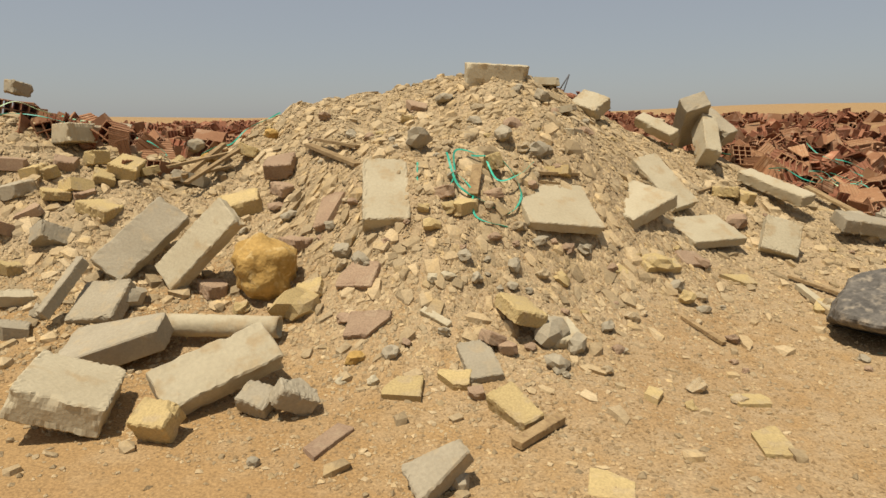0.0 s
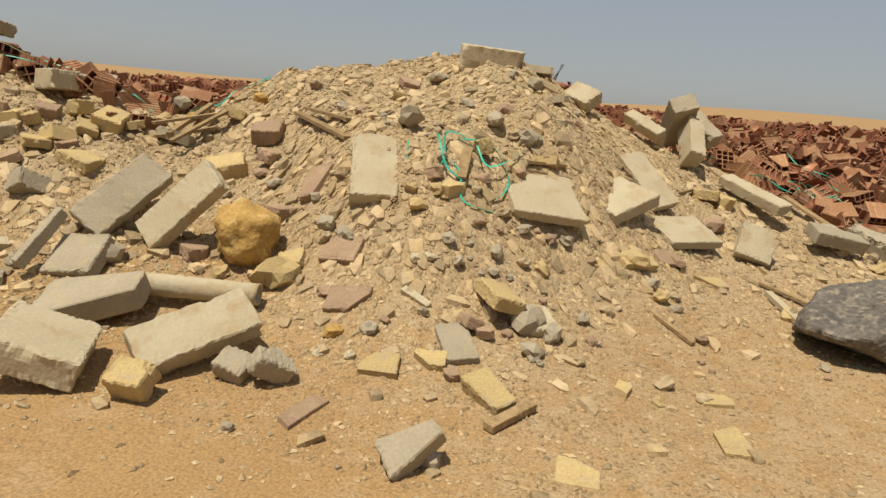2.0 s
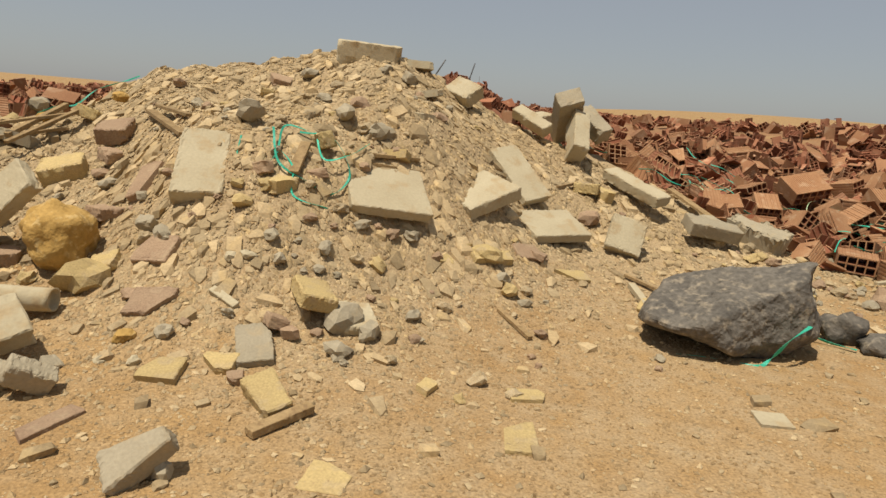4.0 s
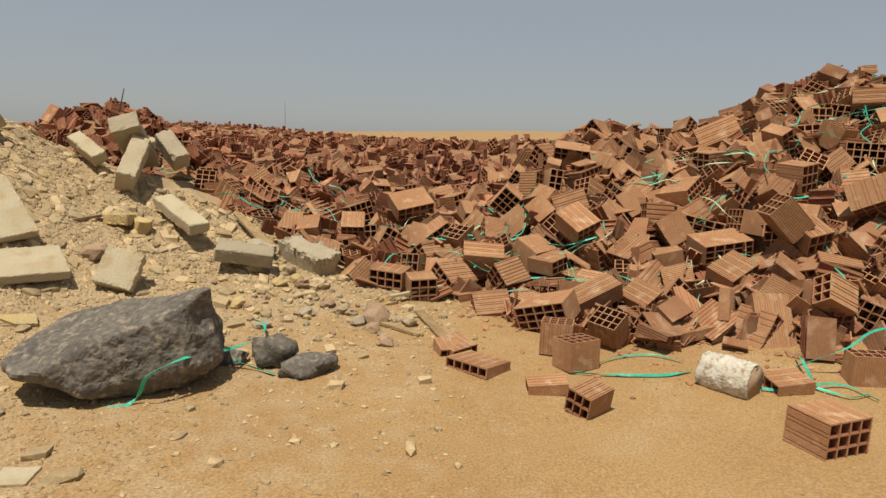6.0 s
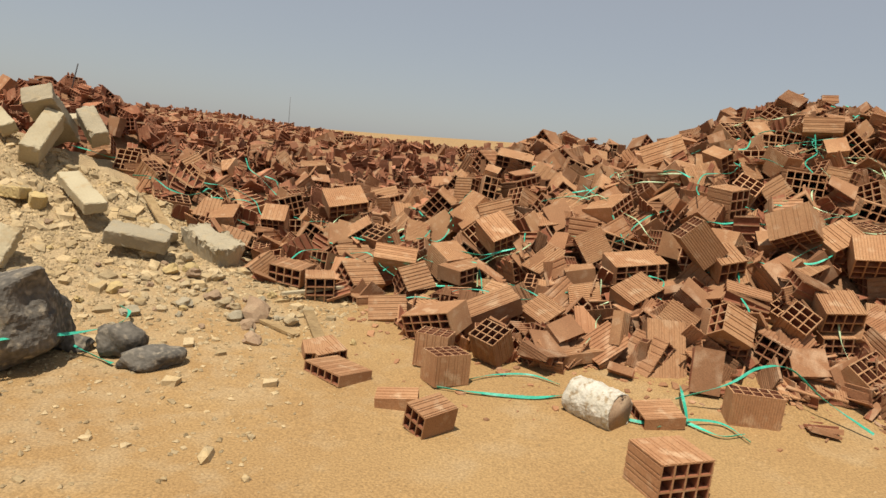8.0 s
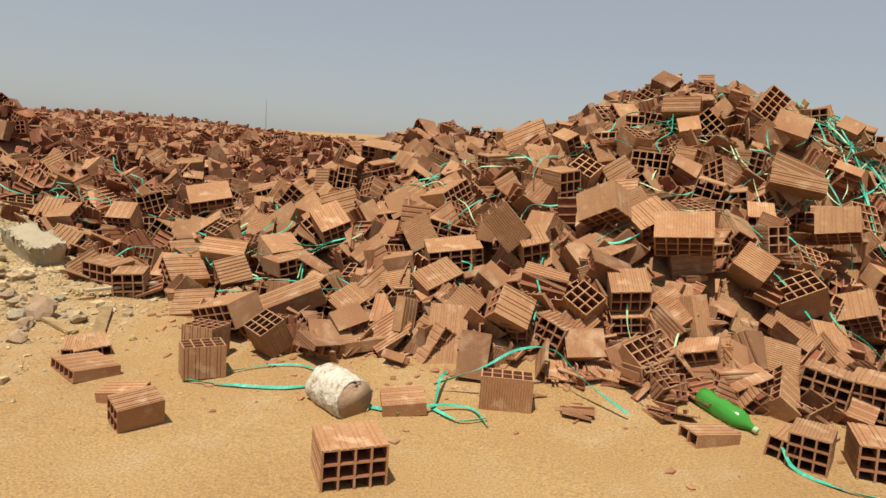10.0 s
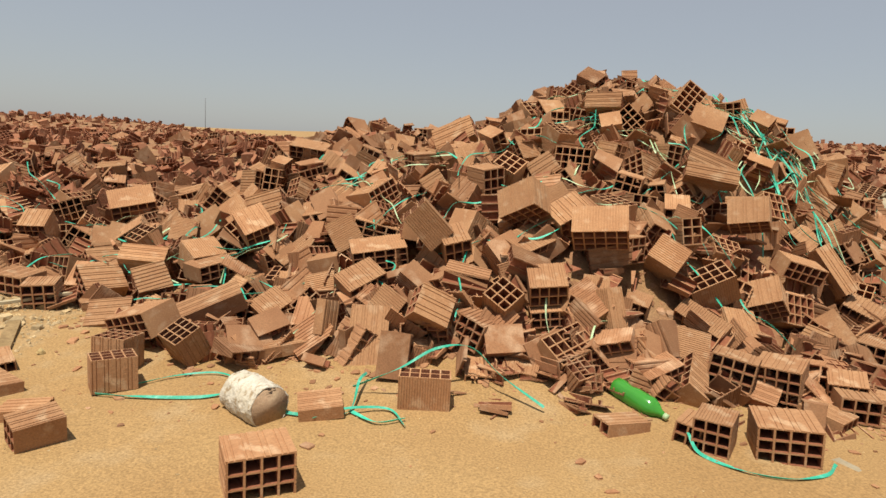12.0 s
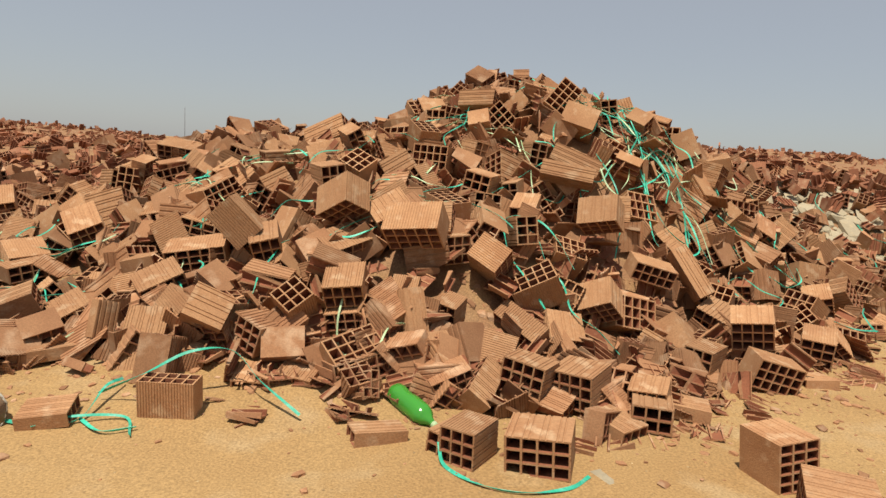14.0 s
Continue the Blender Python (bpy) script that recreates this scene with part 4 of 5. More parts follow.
seen(3, 2, (0.174, 0.206, 0.155), pose(6.563, 4.851, 0.689, -153.8, -14.2, 7.3))
seen(4, 2, (0.281, 0.222, 0.107), pose(7.023, 4.814, 0.707, -155.8, -15.7, 34.0))
seen(4, 2, (0.218, 0.215, 0.143), pose(7.080, 4.429, 0.531, -152.2, -6.9, -5.8))
seen(4, 2, (0.220, 0.182, 0.102), pose(7.098, 4.411, 0.367, -168.5, -8.2, -6.0))
seen(3, 3, (0.167, 0.191, 0.155), pose(6.590, 4.724, 0.471, 168.0, -17.0, 43.2))
seen(5, 1, (0.277, 0.220, 0.058), pose(4.284, 3.847, 0.044, -176.4, -0.4, 141.1))
seen(4, 3, (0.189, 0.164, 0.153), pose(8.659, 3.990, 0.113, -164.0, -4.0, -29.9))
seen(3, 3, (0.147, 0.148, 0.166), pose(7.662, 4.529, 0.385, -160.4, 11.7, -28.7))
seen(4, 3, (0.274, 0.203, 0.192), pose(7.005, 4.938, 0.962, 65.2, -25.8, -39.4))
seen(4, 3, (0.232, 0.194, 0.192), pose(8.335, 4.629, 0.254, 45.6, 8.6, 11.7))
seen(4, 3, (0.278, 0.203, 0.192), pose(8.766, 5.385, 0.919, 60.8, -10.5, -33.9))
seen(2, 2, (0.120, 0.389, 0.128), pose(9.438, 5.347, 0.541, 60.5, -25.8, 6.5))
seen(5, 3, (0.337, 0.201, 0.192), pose(7.454, 4.706, 0.846, 46.0, -6.0, -19.7))
seen(3, 3, (0.157, 0.198, 0.190), pose(7.414, 4.566, 0.438, 47.6, 0.2, -17.0))
seen(3, 3, (0.187, 0.266, 0.192), pose(6.388, 4.867, 0.800, 94.0, -44.3, -2.6))
seen(2, 2, (0.120, 0.287, 0.128), pose(7.444, 4.349, 0.395, 70.9, -1.5, 28.4))
seen(4, 3, (0.243, 0.200, 0.192), pose(7.311, 4.954, 0.878, 33.5, -29.6, 11.3))
seen(2, 2, (0.120, 0.391, 0.128), pose(8.578, 5.676, 1.183, -162.9, -60.6, 57.5))
seen(3, 1, (0.176, 0.205, 0.063), pose(5.882, 3.691, 0.059, 174.5, -7.9, 100.1))
seen(2, 1, (0.116, 0.200, 0.062), pose(4.620, 3.565, 0.041, 174.5, -6.5, 91.0))
seen(3, 1, (0.131, 0.129, 0.061), pose(4.114, 4.067, 0.058, 15.7, 2.4, 21.4))
seen(2, 1, (0.120, 0.198, 0.064), pose(5.824, 4.357, 0.301, 84.2, 15.9, 54.0))
seen(2, 1, (0.122, 0.311, 0.065), pose(5.573, 4.281, 0.137, 172.8, -3.6, 108.9))
seen(2, 1, (0.120, 0.315, 0.064), pose(6.326, 4.223, 0.197, -174.4, -9.1, 99.3))
seen(3, 2, (0.183, 0.207, 0.128), pose(6.401, 4.223, 0.414, 42.1, -49.6, 64.3))
seen(4, 3, (0.217, 0.199, 0.192), pose(8.620, 4.784, 0.427, 47.4, -22.5, -34.1))
seen(4, 2, (0.208, 0.200, 0.128), pose(5.514, 5.109, 0.277, 46.6, 6.4, 8.4))
seen(4, 1, (0.177, 0.193, 0.062), pose(4.160, 4.108, 0.060, 8.5, -5.5, 37.4))
seen(4, 3, (0.25, 0.24, 0.19), pose(8.96, 2.98, 0.075, 0, -4, 62))
seen(3, 1, (0.19, 0.22, 0.07), pose(8.42, 3.78, 0.045, 8, 0, 35))
seen(3, 2, (0.19, 0.22, 0.13), pose(8.62, 3.86, 0.08, 0, 0, -20))
seen(2, 1, (0.13, 0.24, 0.07), pose(7.30, 3.62, 0.035, 4, 0, 110))
seen(2, 2, (0.12, 0.20, 0.11), pose(7.62, 3.56, 0.05, 0, 6, -40))
seen(3, 3, (0.201, 0.249, 0.150), pose(8.258, 7.372, 1.889, 37.2, 20.7, -70.2))
seen(3, 2, (0.198, 0.204, 0.150), pose(10.486, 6.079, 0.513, 12.2, 24.9, -122.8))
seen(5, 3, (0.290, 0.220, 0.177), pose(3.302, 6.575, 0.345, -9.0, -6.5, -7.9))
seen(5, 2, (0.289, 0.219, 0.112), pose(2.563, 6.636, 0.516, -38.0, 21.3, -23.7))
seen(4, 3, (0.224, 0.242, 0.150), pose(9.799, 5.981, 0.722, 43.7, 58.0, -34.4))
seen(3, 2, (0.186, 0.242, 0.150), pose(8.156, 5.127, 0.803, 118.2, 79.9, -51.6))
seen(4, 3, (0.229, 0.259, 0.150), pose(5.565, 6.815, 1.028, 60.4, 24.3, -26.1))
seen(3, 2, (0.176, 0.244, 0.150), pose(9.108, 6.620, 1.745, -168.9, 79.7, 11.9))
seen(4, 3, (0.240, 0.221, 0.179), pose(4.000, 6.332, 0.415, 13.1, -35.7, 12.7))
seen(4, 3, (0.206, 0.313, 0.150), pose(8.980, 5.851, 0.914, 10.5, 68.1, -100.6))
seen(3, 2, (0.159, 0.242, 0.150), pose(6.417, 5.820, 0.980, 40.0, 54.0, -6.9))
seen(4, 3, (0.209, 0.246, 0.150), pose(9.473, 5.849, 0.686, 24.0, 41.4, -37.1))
seen(4, 3, (0.232, 0.221, 0.192), pose(7.969, 6.147, 1.298, 6.4, 9.8, 25.6))
seen(3, 2, (0.202, 0.222, 0.150), pose(8.429, 5.898, 1.035, 40.0, 17.1, -92.3))
seen(3, 2, (0.177, 0.249, 0.150), pose(8.394, 6.172, 1.322, 8.2, 81.2, -154.6))
seen(3, 2, (0.186, 0.234, 0.150), pose(3.919, 5.959, 0.286, -0.3, 54.8, -30.3))
seen(4, 3, (0.218, 0.251, 0.150), pose(4.830, 7.213, 0.903, 15.4, 32.9, -2.7))
seen(3, 2, (0.147, 0.242, 0.150), pose(10.858, 6.793, 0.866, -35.6, 81.9, -112.7))
seen(3, 2, (0.180, 0.253, 0.150), pose(7.320, 6.009, 1.147, 48.3, 47.5, -27.3))
seen(4, 3, (0.203, 0.328, 0.150), pose(7.901, 7.456, 1.788, 14.7, 21.4, -87.4))
seen(3, 3, (0.190, 0.319, 0.150), pose(7.282, 5.443, 0.913, 53.9, 50.1, -35.9))
seen(3, 4, (0.174, 0.219, 0.205), pose(6.444, 7.922, 1.378, 2.6, 2.4, -36.3))
seen(4, 4, (0.231, 0.219, 0.206), pose(10.361, 6.482, 0.930, -1.8, -11.5, 14.0))
seen(4, 5, (0.206, 0.218, 0.290), pose(3.225, 6.319, 0.413, 32.9, 0.2, 5.7))
seen(3, 3, (0.197, 0.258, 0.150), pose(2.823, 7.155, 0.514, 8.2, 28.8, -30.8))
seen(4, 3, (0.232, 0.222, 0.202), pose(2.868, 7.574, 0.861, 25.7, -36.2, -24.7))
seen(3, 2, (0.182, 0.179, 0.150), pose(8.908, 6.990, 1.836, 3.9, 42.8, -88.5))
seen(4, 3, (0.204, 0.321, 0.150), pose(4.374, 5.557, 0.339, -174.7, 50.5, 96.7))
seen(5, 3, (0.318, 0.250, 0.150), pose(9.589, 6.349, 1.227, 6.4, 41.7, -44.0))
seen(3, 2, (0.202, 0.195, 0.150), pose(8.619, 5.873, 1.081, -131.5, 27.7, 79.9))
seen(3, 3, (0.176, 0.220, 0.179), pose(5.374, 6.430, 0.835, -24.6, -15.0, -49.5))
seen(4, 2, (0.204, 0.177, 0.150), pose(7.999, 6.443, 1.549, 163.9, 38.3, 67.3))
seen(3, 4, (0.156, 0.219, 0.230), pose(10.154, 5.934, 0.571, -32.6, -38.6, -50.5))
seen(4, 2, (0.212, 0.199, 0.150), pose(1.534, 6.535, 0.892, 19.4, 50.7, -61.1))
seen(5, 3, (0.324, 0.233, 0.150), pose(7.546, 5.818, 1.026, 11.1, 50.0, -18.3))
seen(3, 2, (0.199, 0.135, 0.150), pose(8.554, 6.368, 1.419, -23.0, 21.9, -117.5))
seen(5, 3, (0.281, 0.275, 0.165), pose(5.996, 5.808, 0.883, -11.3, -24.7, 46.6))
seen(4, 3, (0.225, 0.357, 0.151), pose(7.527, 4.997, 0.821, 12.8, 49.3, -95.5))
seen(3, 2, (0.199, 0.186, 0.150), pose(9.394, 6.543, 1.640, -147.5, 41.7, 73.0))
seen(4, 3, (0.205, 0.273, 0.150), pose(3.195, 7.807, 0.831, 154.9, 67.8, 81.0))
seen(4, 3, (0.209, 0.540, 0.151), pose(3.889, 7.857, 0.576, 20.9, 32.6, -67.1))
seen(4, 3, (0.233, 0.392, 0.150), pose(8.704, 6.017, 1.245, -156.4, 27.1, 87.7))
seen(5, 3, (0.398, 0.231, 0.150), pose(6.069, 5.484, 0.644, 1.5, 12.9, -0.7))
seen(5, 3, (0.302, 0.119, 0.172), pose(2.365, 6.124, 0.530, -68.9, 7.4, 34.7))
seen(4, 2, (0.277, 0.293, 0.140), pose(3.456, 7.420, 0.611, 22.8, -6.2, 34.8))
seen(3, 3, (0.186, 0.227, 0.230), pose(6.838, 5.646, 1.051, 4.5, -9.3, 26.9))
seen(4, 2, (0.227, 0.190, 0.150), pose(5.734, 6.114, 0.853, 45.0, 22.6, -52.0))
seen(4, 3, (0.261, 0.224, 0.234), pose(9.189, 5.902, 0.913, -33.1, 8.2, 17.6))
seen(4, 3, (0.204, 0.319, 0.150), pose(4.007, 5.791, 0.263, -0.9, 47.1, -45.8))
seen(3, 1, (0.179, 0.280, 0.074), pose(8.239, 5.445, 0.955, 19.7, -0.4, -20.1))
seen(4, 3, (0.243, 0.320, 0.150), pose(8.023, 6.743, 1.745, 176.7, 24.1, 62.6))
seen(5, 3, (0.372, 0.260, 0.151), pose(6.117, 7.601, 1.262, 42.6, 7.1, 0.5))
seen(5, 3, (0.322, 0.348, 0.219), pose(7.545, 7.607, 1.609, -53.8, -7.1, 22.7))
seen(5, 2, (0.350, 0.223, 0.118), pose(5.322, 7.138, 1.193, 19.7, 6.4, -9.8))
seen(4, 3, (0.239, 0.283, 0.150), pose(7.678, 6.578, 1.437, 25.5, 12.4, -20.8))
seen(4, 3, (0.249, 0.327, 0.150), pose(6.052, 6.128, 0.998, 20.4, 23.5, -4.7))
seen(4, 3, (0.268, 0.349, 0.263), pose(3.605, 7.185, 0.522, 14.0, -8.2, 30.9))
seen(4, 3, (0.236, 0.215, 0.190), pose(9.52, 4.62, 0.34, 20, -8, -28))
seen(3, 1, (0.20, 0.24, 0.07), pose(8.86, 4.02, 0.05, 4, 0, 70))
seen(3, 1, (0.18, 0.22, 0.06), pose(9.90, 4.55, 0.04, 0, 3, 95))

# ---- heap of hollow bricks ----
def heap_mask(x, y):
    """Whether bricks lie thick at a place of the plan."""
    return y > heap_front(x)


def tumbled(r, x, y, lift, lean=0.55):
    """A random resting pose on the heap."""
    up = normal(x, y, 0.3)
    tilt = Euler((r.gauss(0, lean), r.gauss(0, lean), r.uniform(0, 6.283)))
    base = r.choice((Euler((0, 0, 0)), Euler((0, 0, 0)), Euler((1.5708, 0, 0)), Euler((0, 1.5708, 0))))
    q = Vector((0, 0, 1)).rotation_difference((up + Vector((0, 0, 0.8))).normalized())
    return Matrix.Translation((x, y, surface(x, y) + lift)) @ q.to_matrix().to_4x4() @ tilt.to_matrix().to_4x4() @ base.to_matrix().to_4x4()


def joined(name, items, mat):
    """One mesh of many posed copies of meshes."""
    vs, fs, slots, n = [], [], [], 0
    cache = {}
    for me, m in items:
        if me.name not in cache:
            v = np.empty(len(me.vertices) * 3, np.float32)
            me.vertices.foreach_get("co", v)
            me.calc_loop_triangles()
            t = np.empty(len(me.loop_triangles) * 3, np.int32)
            me.loop_triangles.foreach_get("vertices", t)
            pi = np.empty(len(me.loop_triangles), np.int32)
            me.loop_triangles.foreach_get("polygon_index", pi)
            mi = np.empty(len(me.polygons), np.int32)
            me.polygons.foreach_get("material_index", mi)
            cache[me.name] = (v.reshape(-1, 3), t.reshape(-1, 3), mi[pi])
        v, t, mi = cache[me.name]
        slots.append(mi)
        M = np.array(m)
        vs.append(v @ M[:3, :3].T + M[:3, 3])
        fs.append(t + n)
        n += len(v)
    me = mesh_from(name, np.concatenate(vs), np.concatenate(fs), mat)
    me.materials.append(CLAY_CELL_SHADED)
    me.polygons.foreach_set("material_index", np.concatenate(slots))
    return me


def pale_patch(x, y):
    """Where pale rubble was tipped beside the heap."""
    return ((x - 13.1) / 1.7) ** 2 + ((y - 8.5) / 1.1) ** 2 < 1


KEEP_FREE = [(7.48, 3.74, 0.26), (5.56, 3.60, 0.25), (6.40, 3.75, 0.22), (7.85, 3.25, 0.35), (5.0, 3.85, 0.35)]


def is_free(x, y):
    return all((x - a) ** 2 + (y - b) ** 2 > c * c for a, b, c in KEEP_FREE)


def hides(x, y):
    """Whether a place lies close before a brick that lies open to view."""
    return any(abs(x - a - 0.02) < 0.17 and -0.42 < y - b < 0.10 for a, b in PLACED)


def scatter_heap():
    r = random.Random(11)
    pts = list(PLACED)
    count, loose, deep, deep_foot, plates = 0, [], [], [], []
    tries = 0
    while tries < 9000 and count < 290:
        tries += 1
        x, y = r.uniform(1.6, 11.5), r.uniform(3.5, 8.8)
        if not heap_mask(x, y) or not is_free(x, y):
            continue
        near = 0.215 + 0.018 * max(0, y - 5)
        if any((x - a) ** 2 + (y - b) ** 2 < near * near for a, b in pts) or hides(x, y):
            continue
        pts.append((x, y))
        count += 1
        me = r.choice(WHOLE if r.random() < 0.55 else BROKEN)
        loose.append((y, me, tumbled(r, x, y, r.uniform(-0.05, 0.05), 0.45) @ Matrix.Scale(r.uniform(0.85, 1.1), 4)))
    loose.sort(key=lambda q: q[0])
    for y, me, m in loose[:150]:
        brick(me, m, BRICK if me in WHOLE else HALF)
    deep += [(me, m) for y, me, m in loose[150:]]
    for x, y in [(r.uniform(-5.0, -2.5), r.uniform(3.2, 5.6)) for _ in range(26)]:
        deep.append((r.choice(WHOLE + BROKEN), tumbled(r, x, y, r.uniform(0.0, 0.07))))
    for _ in range(160):
        x, y = r.uniform(-6.0, -2.3), r.uniform(3.3, 7.0)
        deep.append((r.choice(COARSE), tumbled(r, x, y, r.uniform(-0.10, 0.02), 0.8)))
        plates.append((r.choice(PLATES), tumbled(r, x, y - 0.3, r.uniform(-0.02, 0.05), 0.35)))
    # what lies between and under them
    for _ in range(1000):
        x, y = r.uniform(1.6, 13.5), r.uniform(3.6, 10.5)
        if heap_mask(x, y - 0.1) and is_free(x, y) and not pale_patch(x, y):
            deep.append((r.choice(COARSE), tumbled(r, x, y, r.uniform(-0.14, -0.04), 0.8)))
    for _ in range(320):
        x, y = r.uniform(-9, 17), 7.4 + 9.5 * r.random() ** 1.3
        deep.append((r.choice(FAR_BRICKS), tumbled(r, x, y, r.uniform(-0.12, 0.02), 0.8)))
    old = []
    for _ in range(260):
        x, y = r.uniform(-1.6, 4.6), r.uniform(6.8, 9.8)
        if heap_mask(x, y - 0.3) or y > 7.3:
            old.append((r.choice(COARSE), tumbled(r, x, y, r.uniform(-0.12, 0.0), 0.6) @ Matrix.Scale(r.uniform(0.6, 0.95), 4)))
    for _ in range(900):
        x, y = r.uniform(-1.8, 4.4), r.uniform(6.8, 10.5)
        if heap_mask(x, y - 0.3) or y > 7.3:
            old.append((r.choice(PLATES), tumbled(r, x, y, r.uniform(-0.04, 0.06), 0.4)))
    for _ in range(700):
        y = 9.0 + 9 * r.random() ** 1.3
        old.append((r.choice(FAR_BRICKS), tumbled(r, r.uniform(-9, 18), y, r.uniform(-0.12, -0.02), 0.5) @ Matrix.Scale(r.uniform(0.5, 0.9), 4)))
    put("old_brick_rubble", joined("old_brick_rubble", old, CLAY_OLD), Matrix(), "dark weathered broken bricks behind the heap", "brick rubble", kind="stuff")
    put("brick_rubble", joined("brick_rubble", deep, CLAY_BITS_SHADED), Matrix(), "tumbled broken red hollow bricks filling the heap", "brick rubble", kind="stuff")
    for _ in range(3000):
        x, y = r.uniform(1.5, 14), r.uniform(3.4, 11)
        if heap_mask(x, y + r.uniform(-0.1, 0.25)) and is_free(x, y) and not (pale_patch(x, y) and r.random() < 0.8):
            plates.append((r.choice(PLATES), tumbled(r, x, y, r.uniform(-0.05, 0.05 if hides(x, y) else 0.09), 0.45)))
    for _ in range(8500):
        y = 7.2 + 24 * r.random() ** 1.5
        x = r.uniform(-14, 26)
        plates.append((r.choice(FAR_PLATES), tumbled(r, x, y, r.uniform(-0.03, 0.05), 0.3)))
    for _ in range(130):
        x = r.uniform(6.3, 11.4)
        y = float(heap_front(x)) + r.uniform(-0.35, 0.10)
        if is_free(x, y):
            plates.append((r.choice(PLATES), pose(x, y, surface(x, y) + 0.012, r.gauss(0, 7), r.gauss(0, 7), r.uniform(0, 360))))
    # low broken pieces along the foot of the heap
    for _ in range(240):
        x = r.uniform(4.5, 9.8)
        y = float(heap_front(x)) + r.uniform(-0.02, 0.60)
        if is_free(x, y):
            me = r.choice(BROKEN if r.random() < 0.35 else PLATES)
            deep_foot.append((me, tumbled(r, x, y, r.uniform(-0.02, 0.04), 0.35) @ Matrix.Scale(r.uniform(0.7, 1.05), 4)))
    plates += deep_foot
    far = [q for q in plates if q[1].translation.y > 8.5]
    plates = [q for q in plates if q[1].translation.y <= 8.5]
    put("old_brick_shards", joined("old_brick_shards", far, CLAY_OLD), Matrix(), "weathered shards of red brick on the far heaps", "brick shards", kind="stuff")
    put("brick_shards", joined("brick_shards", plates, CLAY_BITS_SHADED), Matrix(), "flat shards of red hollow brick strewn over the heaps", "brick shards", kind="stuff")


def shard():
    """A rough angular chip, two units across."""
    v = np.array([(x, y, z) for z in (-1, 1) for y in (-1, 1) for x in (-1, 1)], float) * 0.72
    v = np.concatenate([v, [(0, 0, 1.0), (1.05, 0, 0.1), (-1.0, 0.1, 0)]])
    f = [(0, 2, 3), (0, 3, 1), (4, 5, 8), (5, 7, 8), (7, 6, 8), (6, 4, 8), (0, 1, 5), (0, 5, 4), (2, 6, 7), (2, 7, 3),
         (1, 3, 9), (3, 7, 9), (7, 5, 9), (5, 1, 9), (0, 4, 10), (4, 6, 10), (6, 2, 10), (2, 0, 10)]
    return v, np.array(f)


def chip():
    """A plain eight-sided crumb."""
    v = np.array([(1, 0, 0.1), (0.1, 1, -0.1), (-1, 0.1, 0), (0, -1, 0.1), (0.2, 0.1, 0.9), (0, 0, -0.8)], float)
    return v, np.array([(0, 1, 4), (1, 2, 4), (2, 3, 4), (3, 0, 4), (1, 0, 5), (2, 1, 5), (3, 2, 5), (0, 3, 5)])


def pebbles(name, label, count, place, size, mat, seed, squash=0.65, shape=shard):
    """Very many small stones in one mesh."""
    r = np.random.RandomState(seed)
    base, tri = shape()
    x, y = place(r, count)
    n = len(x)
    s = size(r, n)
    v = base[None] * (1 + r.uniform(-0.35, 0.35, (n, len(base), 3)))
    v = v * (s[:, None, None] * np.stack([r.uniform(0.7, 1.3, n), r.uniform(0.6, 1.1, n), r.uniform(0.32, 0.75, n) * squash / 0.65], 1)[:, None, :])
    a = r.uniform(0, 6.283, n)
    c, d = np.cos(a)[:, None], np.sin(a)[:, None]
    v = np.stack([v[..., 0] * c - v[..., 1] * d, v[..., 0] * d + v[..., 1] * c, v[..., 2]], 2)
    e = 0.08
    gx, gy = (relief(x + e, y) - relief(x - e, y)) / (2 * e), (relief(x, y + e) - relief(x, y - e)) / (2 * e)
    gx, gy = np.clip(gx, -0.7, 0.7), np.clip(gy, -0.7, 0.7)
    v[..., 2] += v[..., 0] * gx[:, None] + v[..., 1] * gy[:, None]
    v += np.stack([x, y, relief(x, y) + s * 0.12], 1)[:, None, :]
    f = tri[None] + (np.arange(n) * len(base))[:, None, None]
    return put(name, mesh_from(name, v.reshape(-1, 3), f.reshape(-1, 3), mat), Matrix(), label, name.replace("_", " "), kind="stuff")


def on_mound(r, n):
    x, y = r.uniform(-4.6, 4.2, n * 4), r.uniform(0.9, 6.0, n * 4)
    keep = (r.uniform(0, 1, n * 4) < np.clip(height(x, y) * 2.4 + 0.035, 0, 1)) & (brickness(x, y) < 0.5)
    return x[keep][:n], y[keep][:n]


def on_sand(r, n):
    x, y = r.uniform(-4, 12, n), r.uniform(0.6, 4.6, n)
    keep = (height(x, y) < 0.35) & (r.uniform(0, 1, n) < 0.25 + 0.75 / (1 + np.exp((x - 4.2) * 1.5)))
    return x[keep], y[keep]


def on_skirt(r, n):
    x, y = r.uniform(-2.2, 3.0, n), r.uniform(1.25, 4.0, n)
    keep = r.uniform(0, 1, n) < np.clip(1.25 - 0.30 * np.abs(x - 0.4) - 0.5 * np.clip(1.7 - y, 0, 1), 0, 1)
    return x[keep], y[keep]


def by_heap(r, n):
    x, y = r.uniform(4.2, 12.5, n), r.uniform(2.6, 5.6, n)
    keep = heap_mask(x, y + r.exponential(0.22 + 0.25 * (x > 8.6), n))
    return x[keep], y[keep]


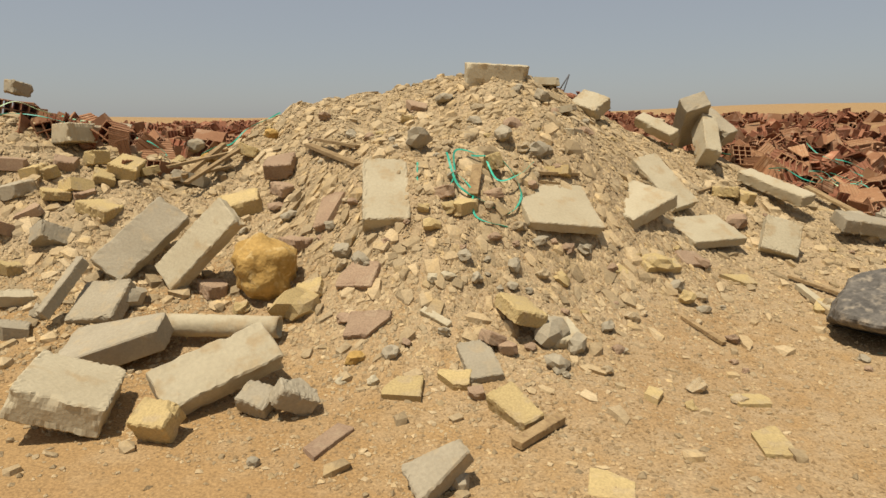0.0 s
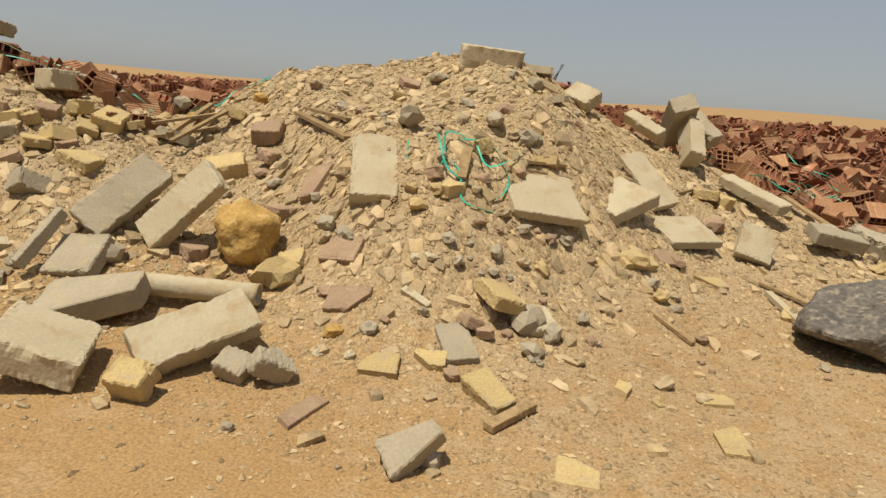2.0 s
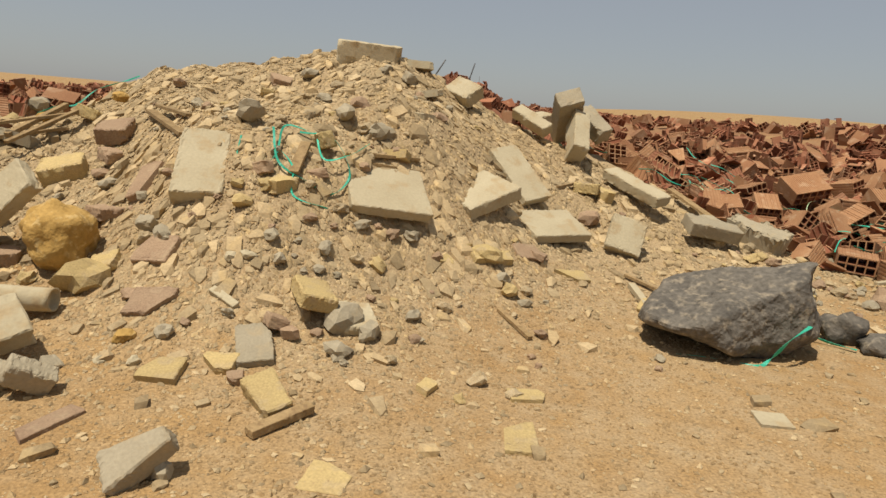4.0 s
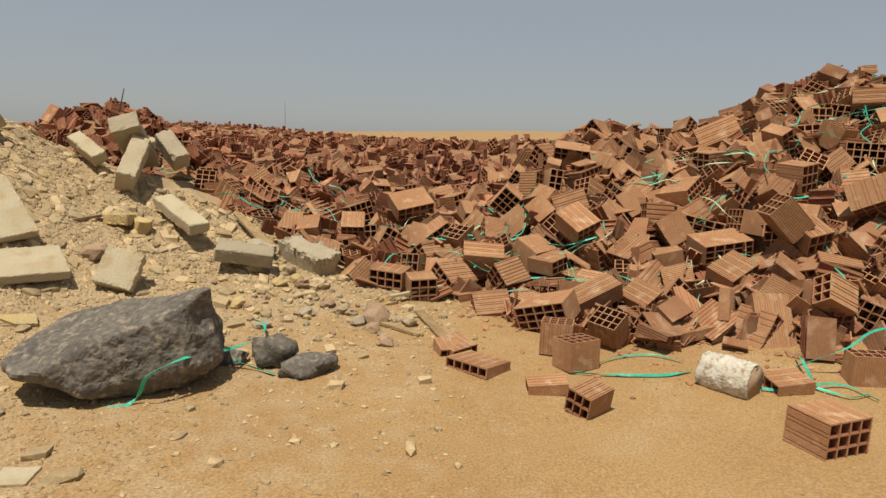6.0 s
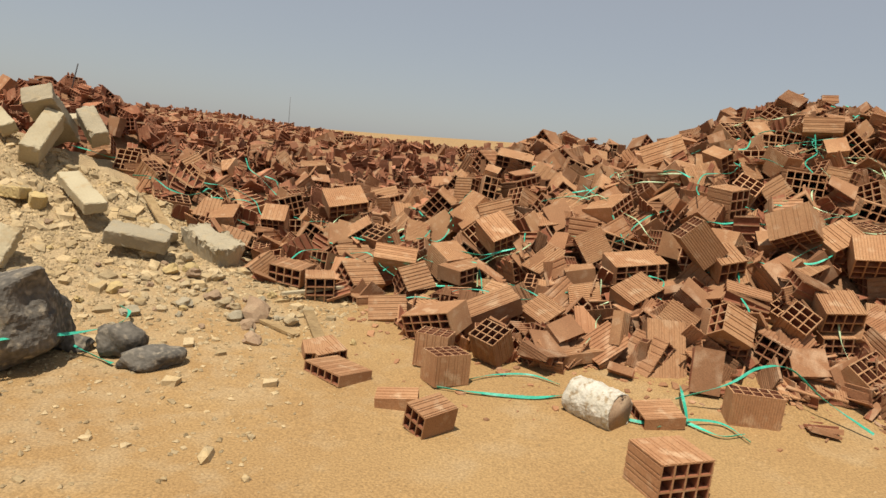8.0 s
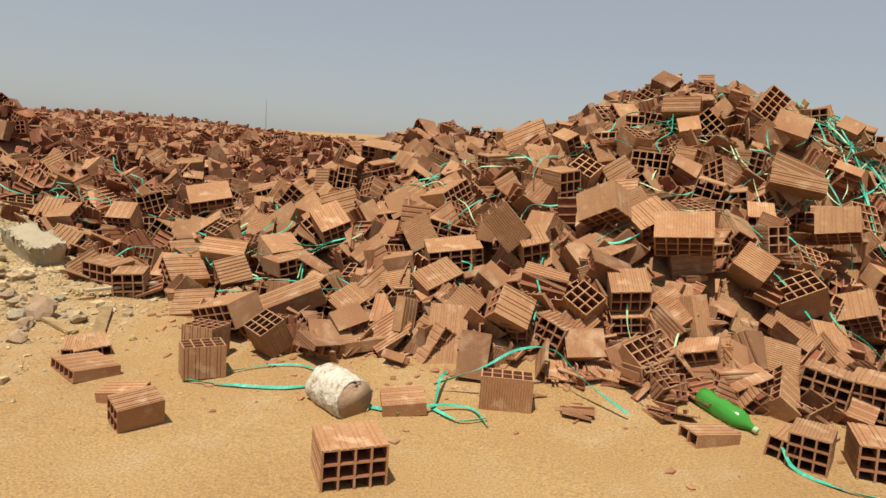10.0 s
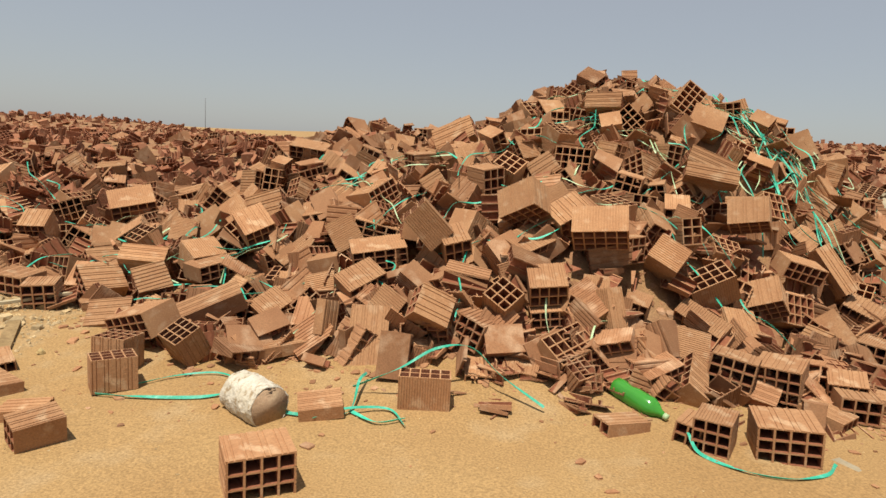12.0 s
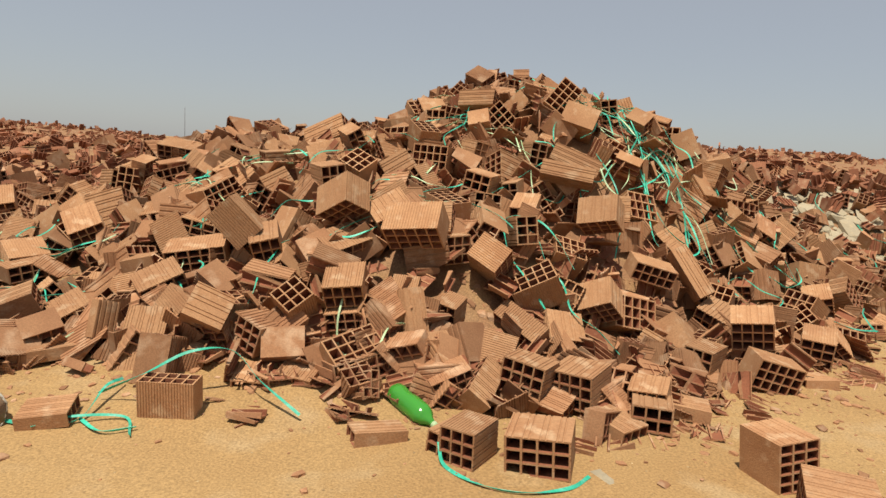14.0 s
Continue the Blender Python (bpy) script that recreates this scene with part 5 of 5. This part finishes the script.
scatter_heap()
pebbles("gravel", "grey beige gravel covering the rubble mound", 90000, on_mound, lambda r, n: 0.006 + 0.012 * r.rand(n) ** 2, GRAVEL, 1, 0.9, chip)
pebbles("rubble_stones", "small broken stones scattered over the mound", 9500, on_mound, lambda r, n: 0.012 + 0.040 * r.rand(n) ** 4, GRAVEL, 2)
pebbles("grit_bits", "beige grit scattered over the foot of the mound", 75000, on_skirt, lambda r, n: 0.0028 + 0.009 * r.rand(n) ** 4, SAND_GRIT, 6, 0.7, chip)
pebbles("sand_pebbles", "fine pebbles strewn over the sand", 36000, on_sand, lambda r, n: 0.002 + 0.006 * r.rand(n) ** 4, SAND_GRIT, 3, 0.5, chip)
pebbles("brick_crumbs", "crumbs of red brick on the sand", 7000, by_heap, lambda r, n: 0.006 + 0.026 * r.rand(n) ** 3, CLAY_BITS_SHADED, 4, 0.4)


def on_pale_patch(r, n):
    x, y = r.uniform(11.3, 14.9, n), r.uniform(7.3, 9.7, n)
    keep = pale_patch_mask(x, y)
    return x[keep], y[keep]


def pale_patch_mask(x, y):
    return np.vectorize(pale_patch)(x, y)


pebbles("pale_rubble", "pale grey rubble tipped beside the brick heap", 900, on_pale_patch, lambda r, n: 0.03 + 0.13 * r.rand(n) ** 3, GREY, 5, 0.6)


def loose_stones():
    """Fist-sized broken stones lying singly on the mound."""
    r = random.Random(77)
    mats = (GRAVEL_STONE, PINK, YELLOW, GREY)
    kinds = [(mat, finish(rock(1, 0.8, 0.6, 60 + k * 3.7, 0.34, 2), "stone", mat)) for k in range(4) for mat in mats]
    words = {"gravel_stone": "beige", "pink_concrete": "pinkish brown", "yellow_concrete": "yellowish", "grey_concrete": "grey"}
    for n in range(235):
        if n >= 170:
            x, y = r.gauss(3.25, 0.40), r.gauss(4.70, 0.28)
        elif r.random() < 0.6:
            x, y = r.gauss(0.5, 0.9), r.uniform(2.2, 3.9)
        else:
            x, y = r.uniform(-2.8, 3.4), r.uniform(1.9, 5.2)
            if surface(x, y) < 0.10:
                continue
        mat, me = r.choice(kinds)
        size = 0.045 + 0.085 * r.random() ** 2
        z = float(relief(x, y)) + size * 0.18
        m = pose(x, y, z, r.gauss(0, 18), r.gauss(0, 18), r.uniform(0, 360)) @ Matrix.Scale(size, 4)
        put("stone", me, m, "rough " + words[mat.name] + " stone lying on the rubble mound", "stone", "loose stones")


loose_stones()
